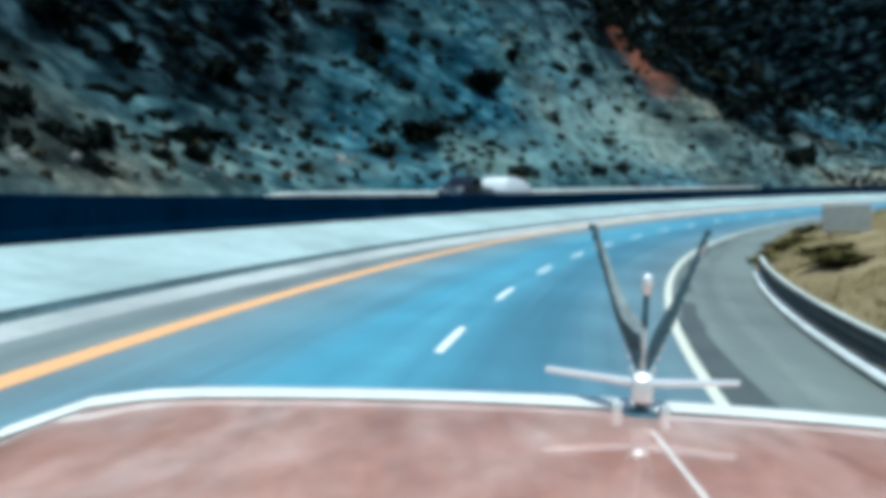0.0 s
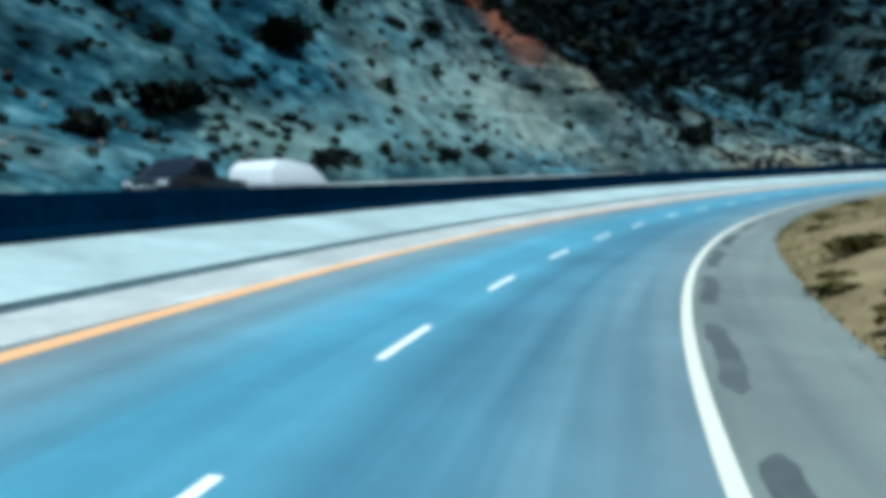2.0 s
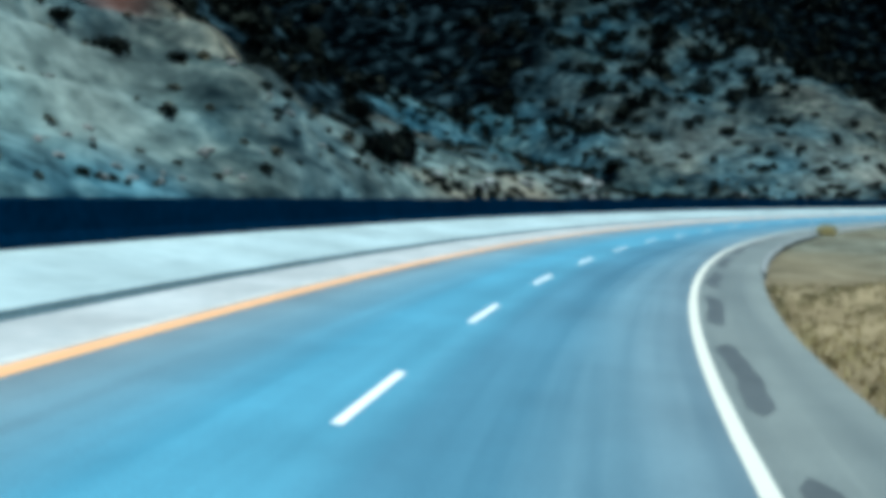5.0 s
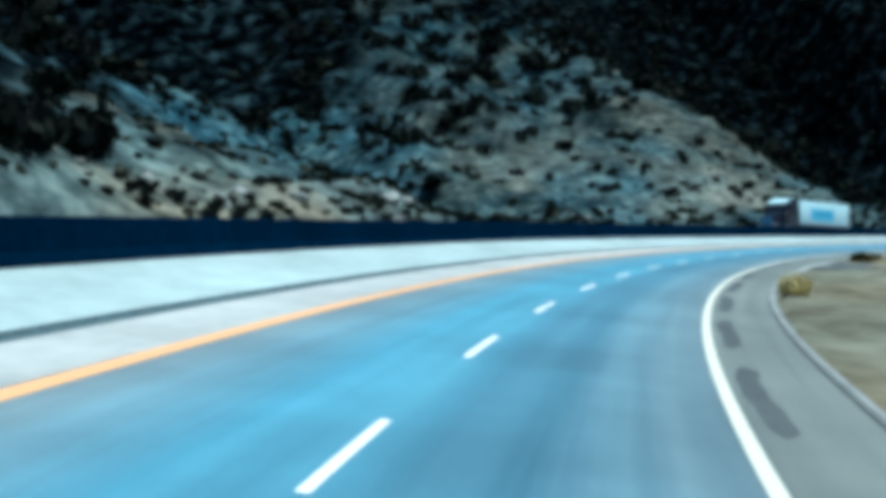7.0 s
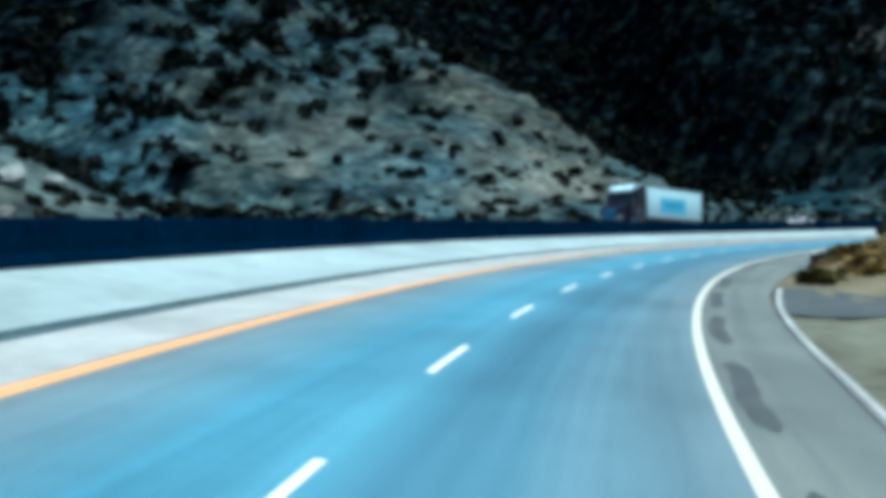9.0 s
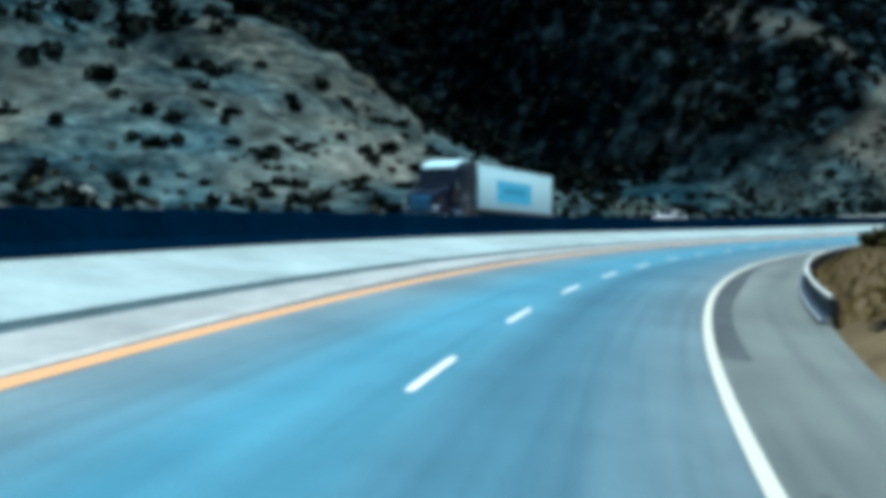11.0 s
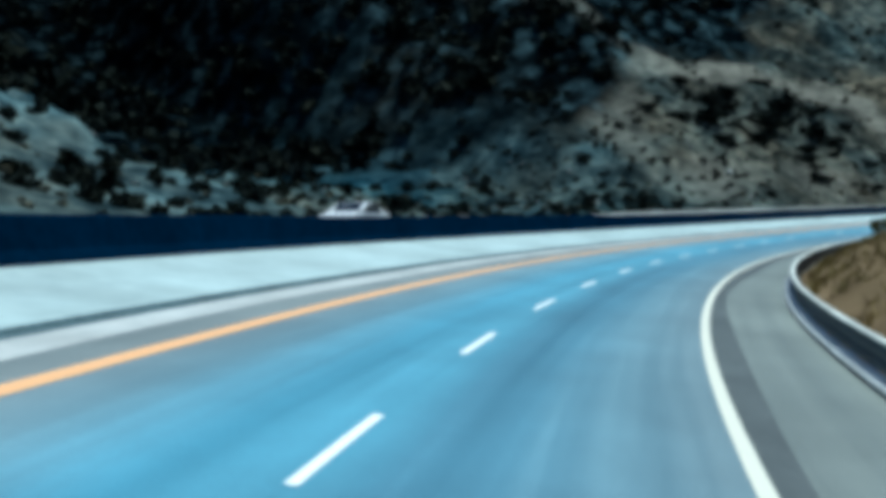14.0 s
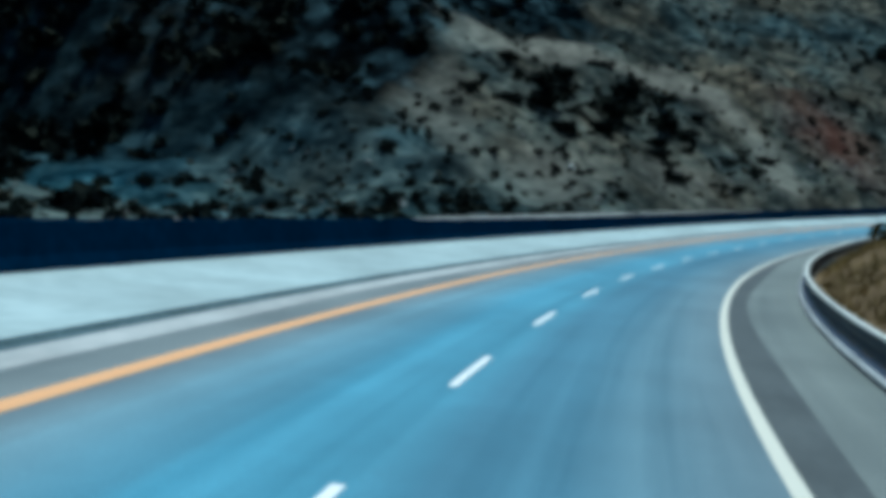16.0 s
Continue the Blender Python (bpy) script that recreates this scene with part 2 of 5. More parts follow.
def value_noise(x, y, seed):
    ix, iy = np.floor(x).astype(np.int64), np.floor(y).astype(np.int64)
    fx, fy = x - ix, y - iy
    fx, fy = fx * fx * (3 - 2 * fx), fy * fy * (3 - 2 * fy)
    a, b = lattice(ix, iy, seed), lattice(ix + 1, iy, seed)
    c, d = lattice(ix, iy + 1, seed), lattice(ix + 1, iy + 1, seed)
    return (a * (1 - fx) + b * fx) * (1 - fy) + (c * (1 - fx) + d * fx) * fy


def fbm(x, y, scale, octaves, seed):
    out, amp, tot = 0.0, 1.0, 0.0
    for o in range(octaves):
        out = out + amp * (value_noise(x / scale, y / scale, seed + o) - 0.5)
        tot += amp
        amp, scale = amp * 0.5, scale * 0.5
    return out / tot


# the hillside's height over the lane line 30, 40, 55, 75 and 100 m to its left, spur by spur and gully by gully along the road
HILL = [
    (75, 7.5, 16.5, 29, 46, 65),
    (105, 9, 18.5, 32, 48, 66),
    (128, 7.5, 16.5, 31, 49, 68),
    (141, 12, 18.5, 30, 48, 66),
    (163, 5.5, 11, 19, 34, 52),
    (182, 6, 7.8, 13, 26, 42),
    (202, 3, 5.5, 10, 21, 33),
    (228, 2, 3, 4.5, 6.5, 12),
    (240, 2.5, 4.5, 9.5, 15, 21),
    (260, 5.2, 8.5, 13.5, 22, 35),
    (283, 4, 8.5, 17, 29, 42),
    (300, 2.4, 4, 8, 18, 32),
    (328, 2.5, 4, 5, 7.5, 14),
    (340, 3.5, 6, 8, 12, 16),
    (352, 5.5, 13, 22, 34, 48),
    (372, 10, 19, 32, 48, 66),
]
LAT = (22.5, 30, 40, 55, 75, 100, 150, 250, 700, 2600)


def cross_profile(h30, h40, h55, h75, h100):
    """Heights at LAT: a low foot, the spur's own slope, then the common ridge behind."""
    h150 = 19 + 1.17 * h100
    return (max(1.5, 0.3 * h30), h30, h40, h55, h75, h100, h150, 73 + 0.81 * h150, 257, 400)


PROFILE = [(s, *cross_profile(*h)) for s, *h in [(-170, *HILL[0][1:])] + HILL + [(580, *(h + 3 for h in HILL[-1][1:]))]]


def near(x, y):
    """Metres along and to the right of the lane line of places x, y, and the line's height there."""
    s, a = np.empty(len(x)), np.empty(len(x))
    for i in range(0, len(x), 20000):
        px, py = x[i:i + 20000, None], y[i:i + 20000, None]
        j = ((px - CX[None]) ** 2 + (py - CY[None]) ** 2).argmin(1)
        dx, dy = px[:, 0] - CX[j], py[:, 0] - CY[j]
        along = dx * np.sin(TH[j]) + dy * np.cos(TH[j])
        s[i:i + 20000] = S[j] + np.clip(along, -1, 1)
        a[i:i + 20000] = dx * np.cos(TH[j]) - dy * np.sin(TH[j])
        far_end = np.abs(along) > 1.5
        a[i:i + 20000] = np.where(far_end, np.sign(a[i:i + 20000]) * np.hypot(dx, dy), a[i:i + 20000])
    return s, a, np.interp(s, S, CZ)


def verge_edge(s):
    """Metres from the lane line to where the shoulder's asphalt meets the bank."""
    return np.interp(s, [-20, 38, 50, 60, 66, 72, 80, 101, 115, 128, 180, 205, 222, 258], [6.3, 6.3, 6.0, 5.93, 5.7, 5.47, 5.38, 5.18, 5.3, 5.4, 5.4, 6.3, 6.3, 6.0])


def lay(x, y):
    """The ground's height at x, y, with its s and a."""
    s, a, z = near(x, y)
    lat = -a
    wob = 3.0 * fbm(x, y, 14, 3, 11)
    table = np.array([np.interp(np.clip(lat + wob * np.clip((lat - 24) / 6, 0, 1), 22.5, 2600), LAT, p[1:]) for p in PROFILE])
    ks = np.array([p[0] for p in PROFILE], float)
    sc = np.clip(s + 6 * fbm(x, y, 40, 2, 5), ks[0], ks[-1] - 1e-6)
    i = np.searchsorted(ks, sc, side="right") - 1
    f = (sc - ks[i]) / (ks[i + 1] - ks[i])
    f = f * f * (3 - 2 * f)
    cols = np.arange(len(x))
    left = table[i, cols] * (1 - f) + table[i + 1, cols] * f
    rough = np.clip((lat - 23.5) / 25, 0, 1)
    left = left + rough * (9 * fbm(x, y, 34, 4, 21) + 2.6 * fbm(x, y, 7, 3, 31) + 1.1 * fbm(x, y, 3.2, 2, 33)) - rough * 3.0 * np.abs(fbm(x, y, 22, 3, 41)) * 2
    ledge = 0.5 * np.sin(1.7 * left + 9 * fbm(x, y, 30, 2, 101)) + 0.22 * np.sin(2.4 * left + 9 * fbm(x, y, 18, 2, 103))
    left = left + ledge * np.clip((lat - 25) / 5, 0, 1) * np.clip(0.55 + 2 * fbm(x, y, 24, 2, 105), 0, 1)
    left = np.where(lat < 22.5, np.interp(lat, [0, 9, 11, 22.5], [-0.5, 0.25, 0.6, 1.3]), left)
    # inside of the bend: shoulder, then a grassy bank, or a level stony lay-by
    bank_up = np.interp(s, [-160, 60, 80, 100, 118, 185, 205, 520], [1, 1, 0.75, 0.45, 0.06, 0.06, 1, 1]) + np.interp(s, [196, 218], [0, 0.45])
    edge = verge_edge(s)
    out = np.clip(a - edge, 0, None)
    rise = np.interp(out, [0, 0.6, 2.2, 6, 14, 60, 180], [0, 0.04, 0.75, 1.9, 2.6, 3.2, -2.0])
    right = -np.clip(a, 0, 9) * BANK - 0.5 * (a < edge) - 0.035 * (a >= edge) + bank_up * rise + np.clip(out, 0, 2) * 0.4 * fbm(x, y, 3.0, 3, 51)
    right = right + np.clip(out / 6, 0, 1) * 1.0 * fbm(x, y, 9, 3, 61)
    far_in = np.clip((a - 40) / 80, 0, 1)
    right = right * (1 - far_in) + 2.0 * far_in
    return (z + left) * (a < 0) + (a >= 0) * (z * (1 - far_in) + 5.0 * far_in + right), s, a


CENTRE = (178.0, -5.0)
phi = np.radians(np.concatenate([np.arange(197, 14, -0.3), np.arange(14, -163, -3.0)]))
rad = np.concatenate([np.arange(4, 150, 9.0), np.arange(150, 163, 1.6), np.arange(163, 176, 0.55), np.arange(176, 196, 2.0), np.arange(196, 250, 0.8), np.arange(250, 300, 1.15),
                      np.arange(300, 430, 3.0), 430 * 1.12 ** np.arange(0, 18)])
PH, RA = np.meshgrid(phi, rad, indexing="ij")
GX, GY = (CENTRE[0] + RA * np.cos(PH)).ravel(), (CENTRE[1] + RA * np.sin(PH)).ravel()
GZ, GS, GA = lay(GX, GY)
np_, nr = PH.shape
idx = np.arange(np_ * nr).reshape(np_, nr)
nxt = np.roll(idx, -1, axis=0)
quads = np.stack([idx[:, :-1], nxt[:, :-1], nxt[:, 1:], idx[:, 1:]], -1).reshape(-1, 4)
me = bpy.data.meshes.new("ground")
cap = len(GX)
inner = [tuple(int(v) for v in (idx[i, 0], cap, idx[(i + 1) % np_, 0])) for i in range(np_)]
me.from_pydata(np.stack([np.append(GX, CENTRE[0]), np.append(GY, CENTRE[1]), np.append(GZ, GZ[idx[:, 0]].mean())], -1).tolist(), [], quads.tolist() + inner)
me.update()
me.polygons.foreach_set("use_smooth", [True] * len(me.polygons))


def blob(s, lat, s0, lat0, ws, wl, turn=0.0):
    """A soft oval stretch of the hillside."""
    c, q = math.cos(turn), math.sin(turn)
    u, v = (s - s0) * c + (lat - lat0) * q, -(s - s0) * q + (lat - lat0) * c
    return np.exp(-((u / ws) ** 2 + (v / wl) ** 2))


def streak_along(s, lat, points, width):
    """A soft band of the hillside along a line of (s, lat) points."""
    best = np.full(len(s), 1e9)
    for (s0, l0), (s1, l1) in zip(points, points[1:]):
        ds, dl = s1 - s0, l1 - l0
        f = np.clip(((s - s0) * ds + (lat - l0) * dl) / (ds * ds + dl * dl), 0, 1)
        best = np.minimum(best, np.hypot(s - s0 - f * ds, lat - l0 - f * dl))
    return np.exp(-(best / width) ** 2)


PALE_RING = [(367, 49), (380, 50), (390, 46), (397, 43), (397, 37), (398, 33), (395, 26)]
# where the scrub and its painted darkness begin, metres left of the lane line
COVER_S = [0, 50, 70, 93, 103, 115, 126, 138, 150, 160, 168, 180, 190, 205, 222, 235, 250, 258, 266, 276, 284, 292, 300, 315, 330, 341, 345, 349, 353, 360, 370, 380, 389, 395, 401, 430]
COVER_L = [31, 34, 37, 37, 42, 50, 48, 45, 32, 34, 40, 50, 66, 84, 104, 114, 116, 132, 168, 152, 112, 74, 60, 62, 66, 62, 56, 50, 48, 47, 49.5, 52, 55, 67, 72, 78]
GL = -GA
patch = fbm(GX, GY, 16, 4, 71)
pale = np.clip(1.5 * blob(GS, GL, 121, 31.5, 18, 6.5) + 0.6 * blob(GS, GL, 85, 25.5, 34, 4) + 0.35 * blob(GS, GL, 118, 44, 12, 6) + 0.58 * blob(GS, GL, 178, 27, 18, 6)  + 0.6 * blob(GS, GL, 258, 42, 22, 11) + 0.62 * blob(GS, GL, 258, 64, 26, 24) + 1.35 * streak_along(GS, GL, PALE_RING, 2.7) + 0.5 * streak_along(GS, GL, [(362, 46), (356, 44), (354, 34), (352, 28)], 2.6) - 0.7 * blob(GS, GL, 377, 37.5, 12, 6) + 0.5 * blob(GS, GL, 358, 42, 7, 5) + 0.8 * blob(GS, GL, 357, 29, 9, 4) + 0.5 * blob(GS, GL, 385, 27, 25, 5) + 0.9 * streak_along(GS, GL, [(361, 92), (364, 80), (367, 66), (370, 52)], 2.4) + 0.35 * blob(GS, GL, 95, 27, 14, 4) + 0.25 * blob(GS, GL, 320, 28, 40, 5) + patch * 1.2 - 0.38, 0, 1)
red = np.clip(1.15 * blob(GS, GL, 141, 46, 3.0, 11, -0.35) + 0.75 * blob(GS, GL, 409, 33, 9, 14) + patch * 1.0 - 0.36, 0, 1)
verge = np.clip((GA - 4.5) / 0.5, 0, 1) * 1.0 * np.clip(1.1 + 1.6 * patch * (GA > 14), 0.3, 1)
# mask of the scrub and of the shade coloured in with it
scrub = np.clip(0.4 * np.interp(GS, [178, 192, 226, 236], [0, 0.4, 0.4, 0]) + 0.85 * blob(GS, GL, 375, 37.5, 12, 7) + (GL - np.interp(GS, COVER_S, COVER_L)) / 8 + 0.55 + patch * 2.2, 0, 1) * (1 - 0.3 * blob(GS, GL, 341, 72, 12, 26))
pale = np.where(GA < 0, pale, np.interp(GS, [108, 120, 184, 198], [0, 1, 1, 0]) * np.clip(0.5 + 0.8 * patch, 0, 1) * (GA > 4) * np.clip((26 + 30 * patch - GA) / 8, 0, 1))
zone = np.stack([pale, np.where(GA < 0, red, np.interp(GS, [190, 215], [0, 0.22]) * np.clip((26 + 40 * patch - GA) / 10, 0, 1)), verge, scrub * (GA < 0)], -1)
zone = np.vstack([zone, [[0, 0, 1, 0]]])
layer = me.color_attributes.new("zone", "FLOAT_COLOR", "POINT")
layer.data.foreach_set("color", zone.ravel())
# slate-blue soil on the first slope, tan soil on the later ones
SOIL_S = [0, 45, 62, 100, 114, 135, 146, 172, 186, 228, 246, 290, 305, 335, 348, 362, 430]
SOIL_W = [0.6, 0.5, 0.0, 0.0, 0.25, 0.45, 0.95, 0.95, 0.45, 0.35, 0.6, 0.75, 0.25, 0.2, 0.5, 0.9, 0.95]
warm = np.clip(np.interp(GS, SOIL_S, SOIL_W) + 0.8 * patch - 0.004 * np.clip(GL - 50, 0, 80), 0, 1)
warm = np.where(GA < 0, warm, 1 - np.interp(GS, [106, 120, 184, 198], [0, 0.7, 0.7, 0]))
warm = np.append(warm, 1.0)
# soil brightness by slope, with the upper slopes' shade put into the colour
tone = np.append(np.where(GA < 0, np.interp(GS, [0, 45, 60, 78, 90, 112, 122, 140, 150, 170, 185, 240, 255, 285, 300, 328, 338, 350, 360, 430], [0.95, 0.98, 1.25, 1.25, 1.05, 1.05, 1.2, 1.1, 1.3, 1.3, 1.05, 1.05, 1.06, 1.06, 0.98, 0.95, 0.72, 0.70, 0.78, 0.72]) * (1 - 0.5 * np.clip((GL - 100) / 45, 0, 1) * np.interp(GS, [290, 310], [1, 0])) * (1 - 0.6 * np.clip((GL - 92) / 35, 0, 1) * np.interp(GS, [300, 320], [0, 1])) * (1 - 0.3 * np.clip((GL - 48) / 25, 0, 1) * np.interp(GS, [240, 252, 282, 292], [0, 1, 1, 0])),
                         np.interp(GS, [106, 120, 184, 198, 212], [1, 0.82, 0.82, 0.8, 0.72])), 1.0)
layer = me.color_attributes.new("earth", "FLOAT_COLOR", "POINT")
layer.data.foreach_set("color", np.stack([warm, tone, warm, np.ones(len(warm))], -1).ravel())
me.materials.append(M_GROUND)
bm = bmesh.new()
bm.from_mesh(me)
if sum(f.normal.z for f in bm.faces) < 0:
    bmesh.ops.reverse_faces(bm, faces=bm.faces)
bm.to_mesh(me)
bm.free()
ground = tagged(new("ground", me), "steep stony hillside of grey and pale earth above the road", "hillside", kind="structure")

# ---------------------------------------------------------------- road, median, barrier
S0, S1 = -60.0, 430.0
road = tagged(loft("road", [(-3.74, 0), (-1.8, 0), (0, 0), (1.8, 0), (3.77, 0)], S0, S1, M_ROAD), "blue-grey worn asphalt carriageway of two lanes on a right bend", "road", kind="structure")
shoulder = tagged(loft("shoulder", [(3.77, 0.0), (5.0, 0.0), (5.62, -0.004)], S0, S1, M_SHOULDER, wave=lambda s, a: (float(verge_edge(s)) - 5.43) * (a > 5.3) + (float(verge_edge(s)) - 5.43) * 0.5 * (4.9 < a < 5.3)),
                  "pale grey asphalt shoulder beside the lane", "shoulder", kind="structure")
for s0, s1 in ((S0, 22.0), (196.0, S1)):
    loft("tar_seam", [(3.765, 0.004), (4.25, 0.004)], s0, s1, M_TAR, parent=shoulder, label="dark tar seam beside the edge line",
         wave=lambda s, a: (0.12 * math.sin(s * 0.21) + 0.1 * math.sin(s * 0.067 + 1)) * (a > 4))
for n in range(21):
    s = 23.3 + 8.08 * n
    loft("tar_patch", [(3.94, 0.004), (3.98, 0.005), (4.24, 0.005), (4.28, 0.004)], s - 2.8, s + 2.8, M_TAR, step=0.4, parent=shoulder,
         wave=lambda s, a, k=n, c=s: 0.04 * math.sin(s * 1.3 + k) + 0.02 * math.sin(s * 4.1 + 2 * k) + (4.11 - a) * max(0.0, abs(s - c) - 2.3) ** 2 * 3.5)
apron = tagged(loft("median_apron", [(-5.94, 0.036), (-6.5, 0.05), (-8.0, 0.14), (-9.57, 0.31)], S0, S1, M_CONCRETE), "wide pale concrete apron sloping up to the median barrier", "median", kind="structure")
loft("gutter_joint", [(-5.50, 0.0), (-5.53, -0.04), (-5.90, -0.04), (-5.94, 0.036)], S0, S1, M_GROOVE, parent=apron, label="dark gutter joint")
loft("inner_shoulder", [(-5.50, 0), (-4.6, 0), (-3.74, 0)], S0, S1, M_INNER, parent=road, label="grey inner shoulder")
EDGE_S = [-60, 0, 30, 52, 75, 100, 150, 170, 190, 215, 260, 430]
EDGE_A = [-4.8, -4.8, -4.6, -3.86, -3.9, -3.84, -3.84, -3.86, -3.9, -4.5, -4.75, -4.75]
loft("gutter_strip", [(-5.47, 0.004), (-4.35, 0.004)], S0, S1, M_GUTTER, parent=road, label="paler strip along the inner shoulder",
     wave=lambda s, a: (float(np.interp(s, EDGE_S, EDGE_A)) + 0.05 * math.sin(s * 0.3) + 4.35) * (a > -5))
for s0, s1 in ((46.0, 105.0), (178.0, 224.0)):
    loft("pale_seam", [(-4.56, 0.007), (-4.36, 0.007)], s0, s1, M_SEAM, parent=road, label="whitish worn seam beside the yellow line",
         wave=lambda s, a: (float(np.interp(s, EDGE_S, EDGE_A)) + 4.35) + 0.03 * math.sin(s * 0.4 + a))
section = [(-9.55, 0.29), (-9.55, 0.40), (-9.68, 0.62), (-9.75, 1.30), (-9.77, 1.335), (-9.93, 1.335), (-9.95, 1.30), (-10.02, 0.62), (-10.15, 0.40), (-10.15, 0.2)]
barrier = tagged(loft("median_barrier", section, S0, S1, M_BARRIER, step=1.5, closed=True), "long concrete median barrier coloured dark as in shade, with sloping foot", "barrier", kind="structure")
opposite = tagged(loft("opposite_road", [(-10.1, 1.45), (-16, 1.47), (-22.2, 1.55)], S0, S1, M_FAR_ROAD, banked=False), "dark asphalt carriageway beyond the median barrier", "road", kind="structure")
loft("edge_line", [(-21.6, 1.548), (-21.45, 1.546)], S0, S1, M_WHITE, banked=False, parent=opposite, label="white edge line")

loft("yellow_line", [(-3.82, 0.006), (-3.5, 0.006)], S0, S1, M_YELLOW, parent=road, wave=lambda s, a: float(np.interp(s, [25, 40, 54, 70, 95], [0, -0.06, -0.1, -0.06, 0])), label="yellow-orange painted line along the inner edge")
loft("edge_line", [(3.58, 0.005), (3.76, 0.005)], S0, S1, M_EDGE, parent=road, label="cream-white painted edge line")
PERIOD, FIRST = 7.636, 14.36
for n in range(-6, 46):
    s = FIRST + n * PERIOD
    loft("lane_dash", [(-0.06, 0.005), (0.06, 0.005)], s, s + 2.8, M_WHITE, step=1.0, parent=road)

# ---------------------------------------------------------------- building helpers
def plain(name, colour, rough=0.5, metal=0.0, coat=0.0, vary=0.12, scale=3.0):
    """A paint or trim with slight dirt and wear."""
    m, tree, b = material(name, rough, metal, 0.5)
    fac = noise_fac(tree, scale, 5)
    col = ramp(tree, fac, [(0.3, tuple(v * (1 - vary) for v in colour)), (0.7, tuple(min(1, v * (1 + vary)) for v in colour))])
    tree.links.new(col, b.inputs["Base Color"])
    tree.links.new(ramp(tree, fac, [(0.3, (rough * 0.85,) * 3), (0.7, (min(1, rough * 1.15),) * 3)]), b.inputs["Roughness"])
    b.inputs["Coat Weight"].default_value = coat
    return m


def part(name, bm, mat, parent, label=""):
    """Links a bmesh as one mesh object under a thing or under a part."""
    me = bpy.data.meshes.new(name)
    bmesh.ops.recalc_face_normals(bm, faces=bm.faces)
    bm.to_mesh(me)
    bm.free()
    if mat:
        me.materials.append(mat)
    ob = new(name, me)
    if parent:
        ob.parent = parent
    if label:
        ob["label"] = label
    return ob


def box(x0, x1, y0, y1, z0, z1, bevel=0.0, segs=2, bm=None):
    bm = bm or bmesh.new()
    vs = [bm.verts.new(v) for v in ((x0, y0, z0), (x1, y0, z0), (x1, y1, z0), (x0, y1, z0), (x0, y0, z1), (x1, y0, z1), (x1, y1, z1), (x0, y1, z1))]
    fs = [bm.faces.new([vs[i] for i in f]) for f in ((3, 2, 1, 0), (4, 5, 6, 7), (0, 1, 5, 4), (1, 2, 6, 5), (2, 3, 7, 6), (3, 0, 4, 7))]
    if bevel:
        edges = {e for f in fs for e in f.edges}
        bmesh.ops.bevel(bm, geom=list(edges), offset=bevel, segments=segs, affect="EDGES", profile=0.5)
    return bm


def prism(points, x0, x1, bevel=0.0, segs=2, taper=None):
    """A side outline of (y, z) points carried across from x0 to x1; taper(y, z) scales x."""
    bm = bmesh.new()
    k = taper or (lambda y, z: 1.0)
    a = [bm.verts.new((x0 * k(y, z), y, z)) for y, z in points]
    b = [bm.verts.new((x1 * k(y, z), y, z)) for y, z in points]
    fs = [bm.faces.new(a), bm.faces.new(b[::-1])]
    n = len(points)
    for i in range(n):
        fs.append(bm.faces.new((a[i], b[i], b[(i + 1) % n], a[(i + 1) % n])))
    if bevel:
        bmesh.ops.bevel(bm, geom=list(bm.edges), offset=bevel, segments=segs, affect="EDGES", profile=0.5)
    return bm


def disc(x, y, z, r, width, segs=20, bevel=0.02, axis="X", bm=None):
    """A wheel-like cylinder across the x axis (or y, z)."""
    bm = bm or bmesh.new()
    turn = {"X": Matrix.Rotation(math.pi / 2, 4, "Y"), "Y": Matrix.Rotation(math.pi / 2, 4, "X"), "Z": Matrix.Identity(4)}[axis]
    made = bmesh.ops.create_cone(bm, cap_ends=True, segments=segs, radius1=r, radius2=r, depth=width, matrix=Matrix.Translation((x, y, z)) @ turn)
    if bevel:
        rim = [e for v in made["verts"] for e in v.link_edges if all(len(f.verts) > 4 or True for f in e.link_faces) and any(len(f.verts) > 4 for f in e.link_faces)]
        bmesh.ops.bevel(bm, geom=list(set(rim)), offset=bevel, segments=2, affect="EDGES", profile=0.5)
    return bm


def rod(p, q, r0, r1=None, segs=8, bm=None):
    """A tapered rod from p to q."""
    bm = bm or bmesh.new()
    p, q = Vector(p), Vector(q)
    d = q - p
    m = Matrix.Translation((p + q) / 2) @ d.to_track_quat("Z", "Y").to_matrix().to_4x4()
    bmesh.ops.create_cone(bm, cap_ends=True, segments=segs, radius1=r0, radius2=r1 if r1 is not None else r0, depth=d.length, matrix=m)
    return bm


def ball(x, y, z, rx, ry, rz, bm=None, sub=2):
    bm = bm or bmesh.new()
    bmesh.ops.create_icosphere(bm, subdivisions=sub, radius=1, matrix=Matrix.Translation((x, y, z)) @ Matrix.Diagonal((rx, ry, rz, 1)))
    return bm


def panel(points, thick, normal, bm=None):
    """A thin plate with the outline points, thickened along normal."""
    bm = bm or bmesh.new()
    n = Vector(normal).normalized() * thick
    a = [bm.verts.new(Vector(p)) for p in points]
    b = [bm.verts.new(Vector(p) + n) for p in points]
    bm.faces.new(a[::-1]), bm.faces.new(b)
    k = len(a)
    for i in range(k):
        bm.faces.new((a[i], a[(i + 1) % k], b[(i + 1) % k], b[i]))
    return bm


def thing(name, label, category, group=""):
    return tagged(new(name), label, category, group)


def shade(ob):
    for o in (ob, *ob.children_recursive):
        if o.type == "MESH":
            o.data.polygons.foreach_set("use_smooth", [True] * len(o.data.polygons))
            o.data.set_sharp_from_angle(angle=radians(35))


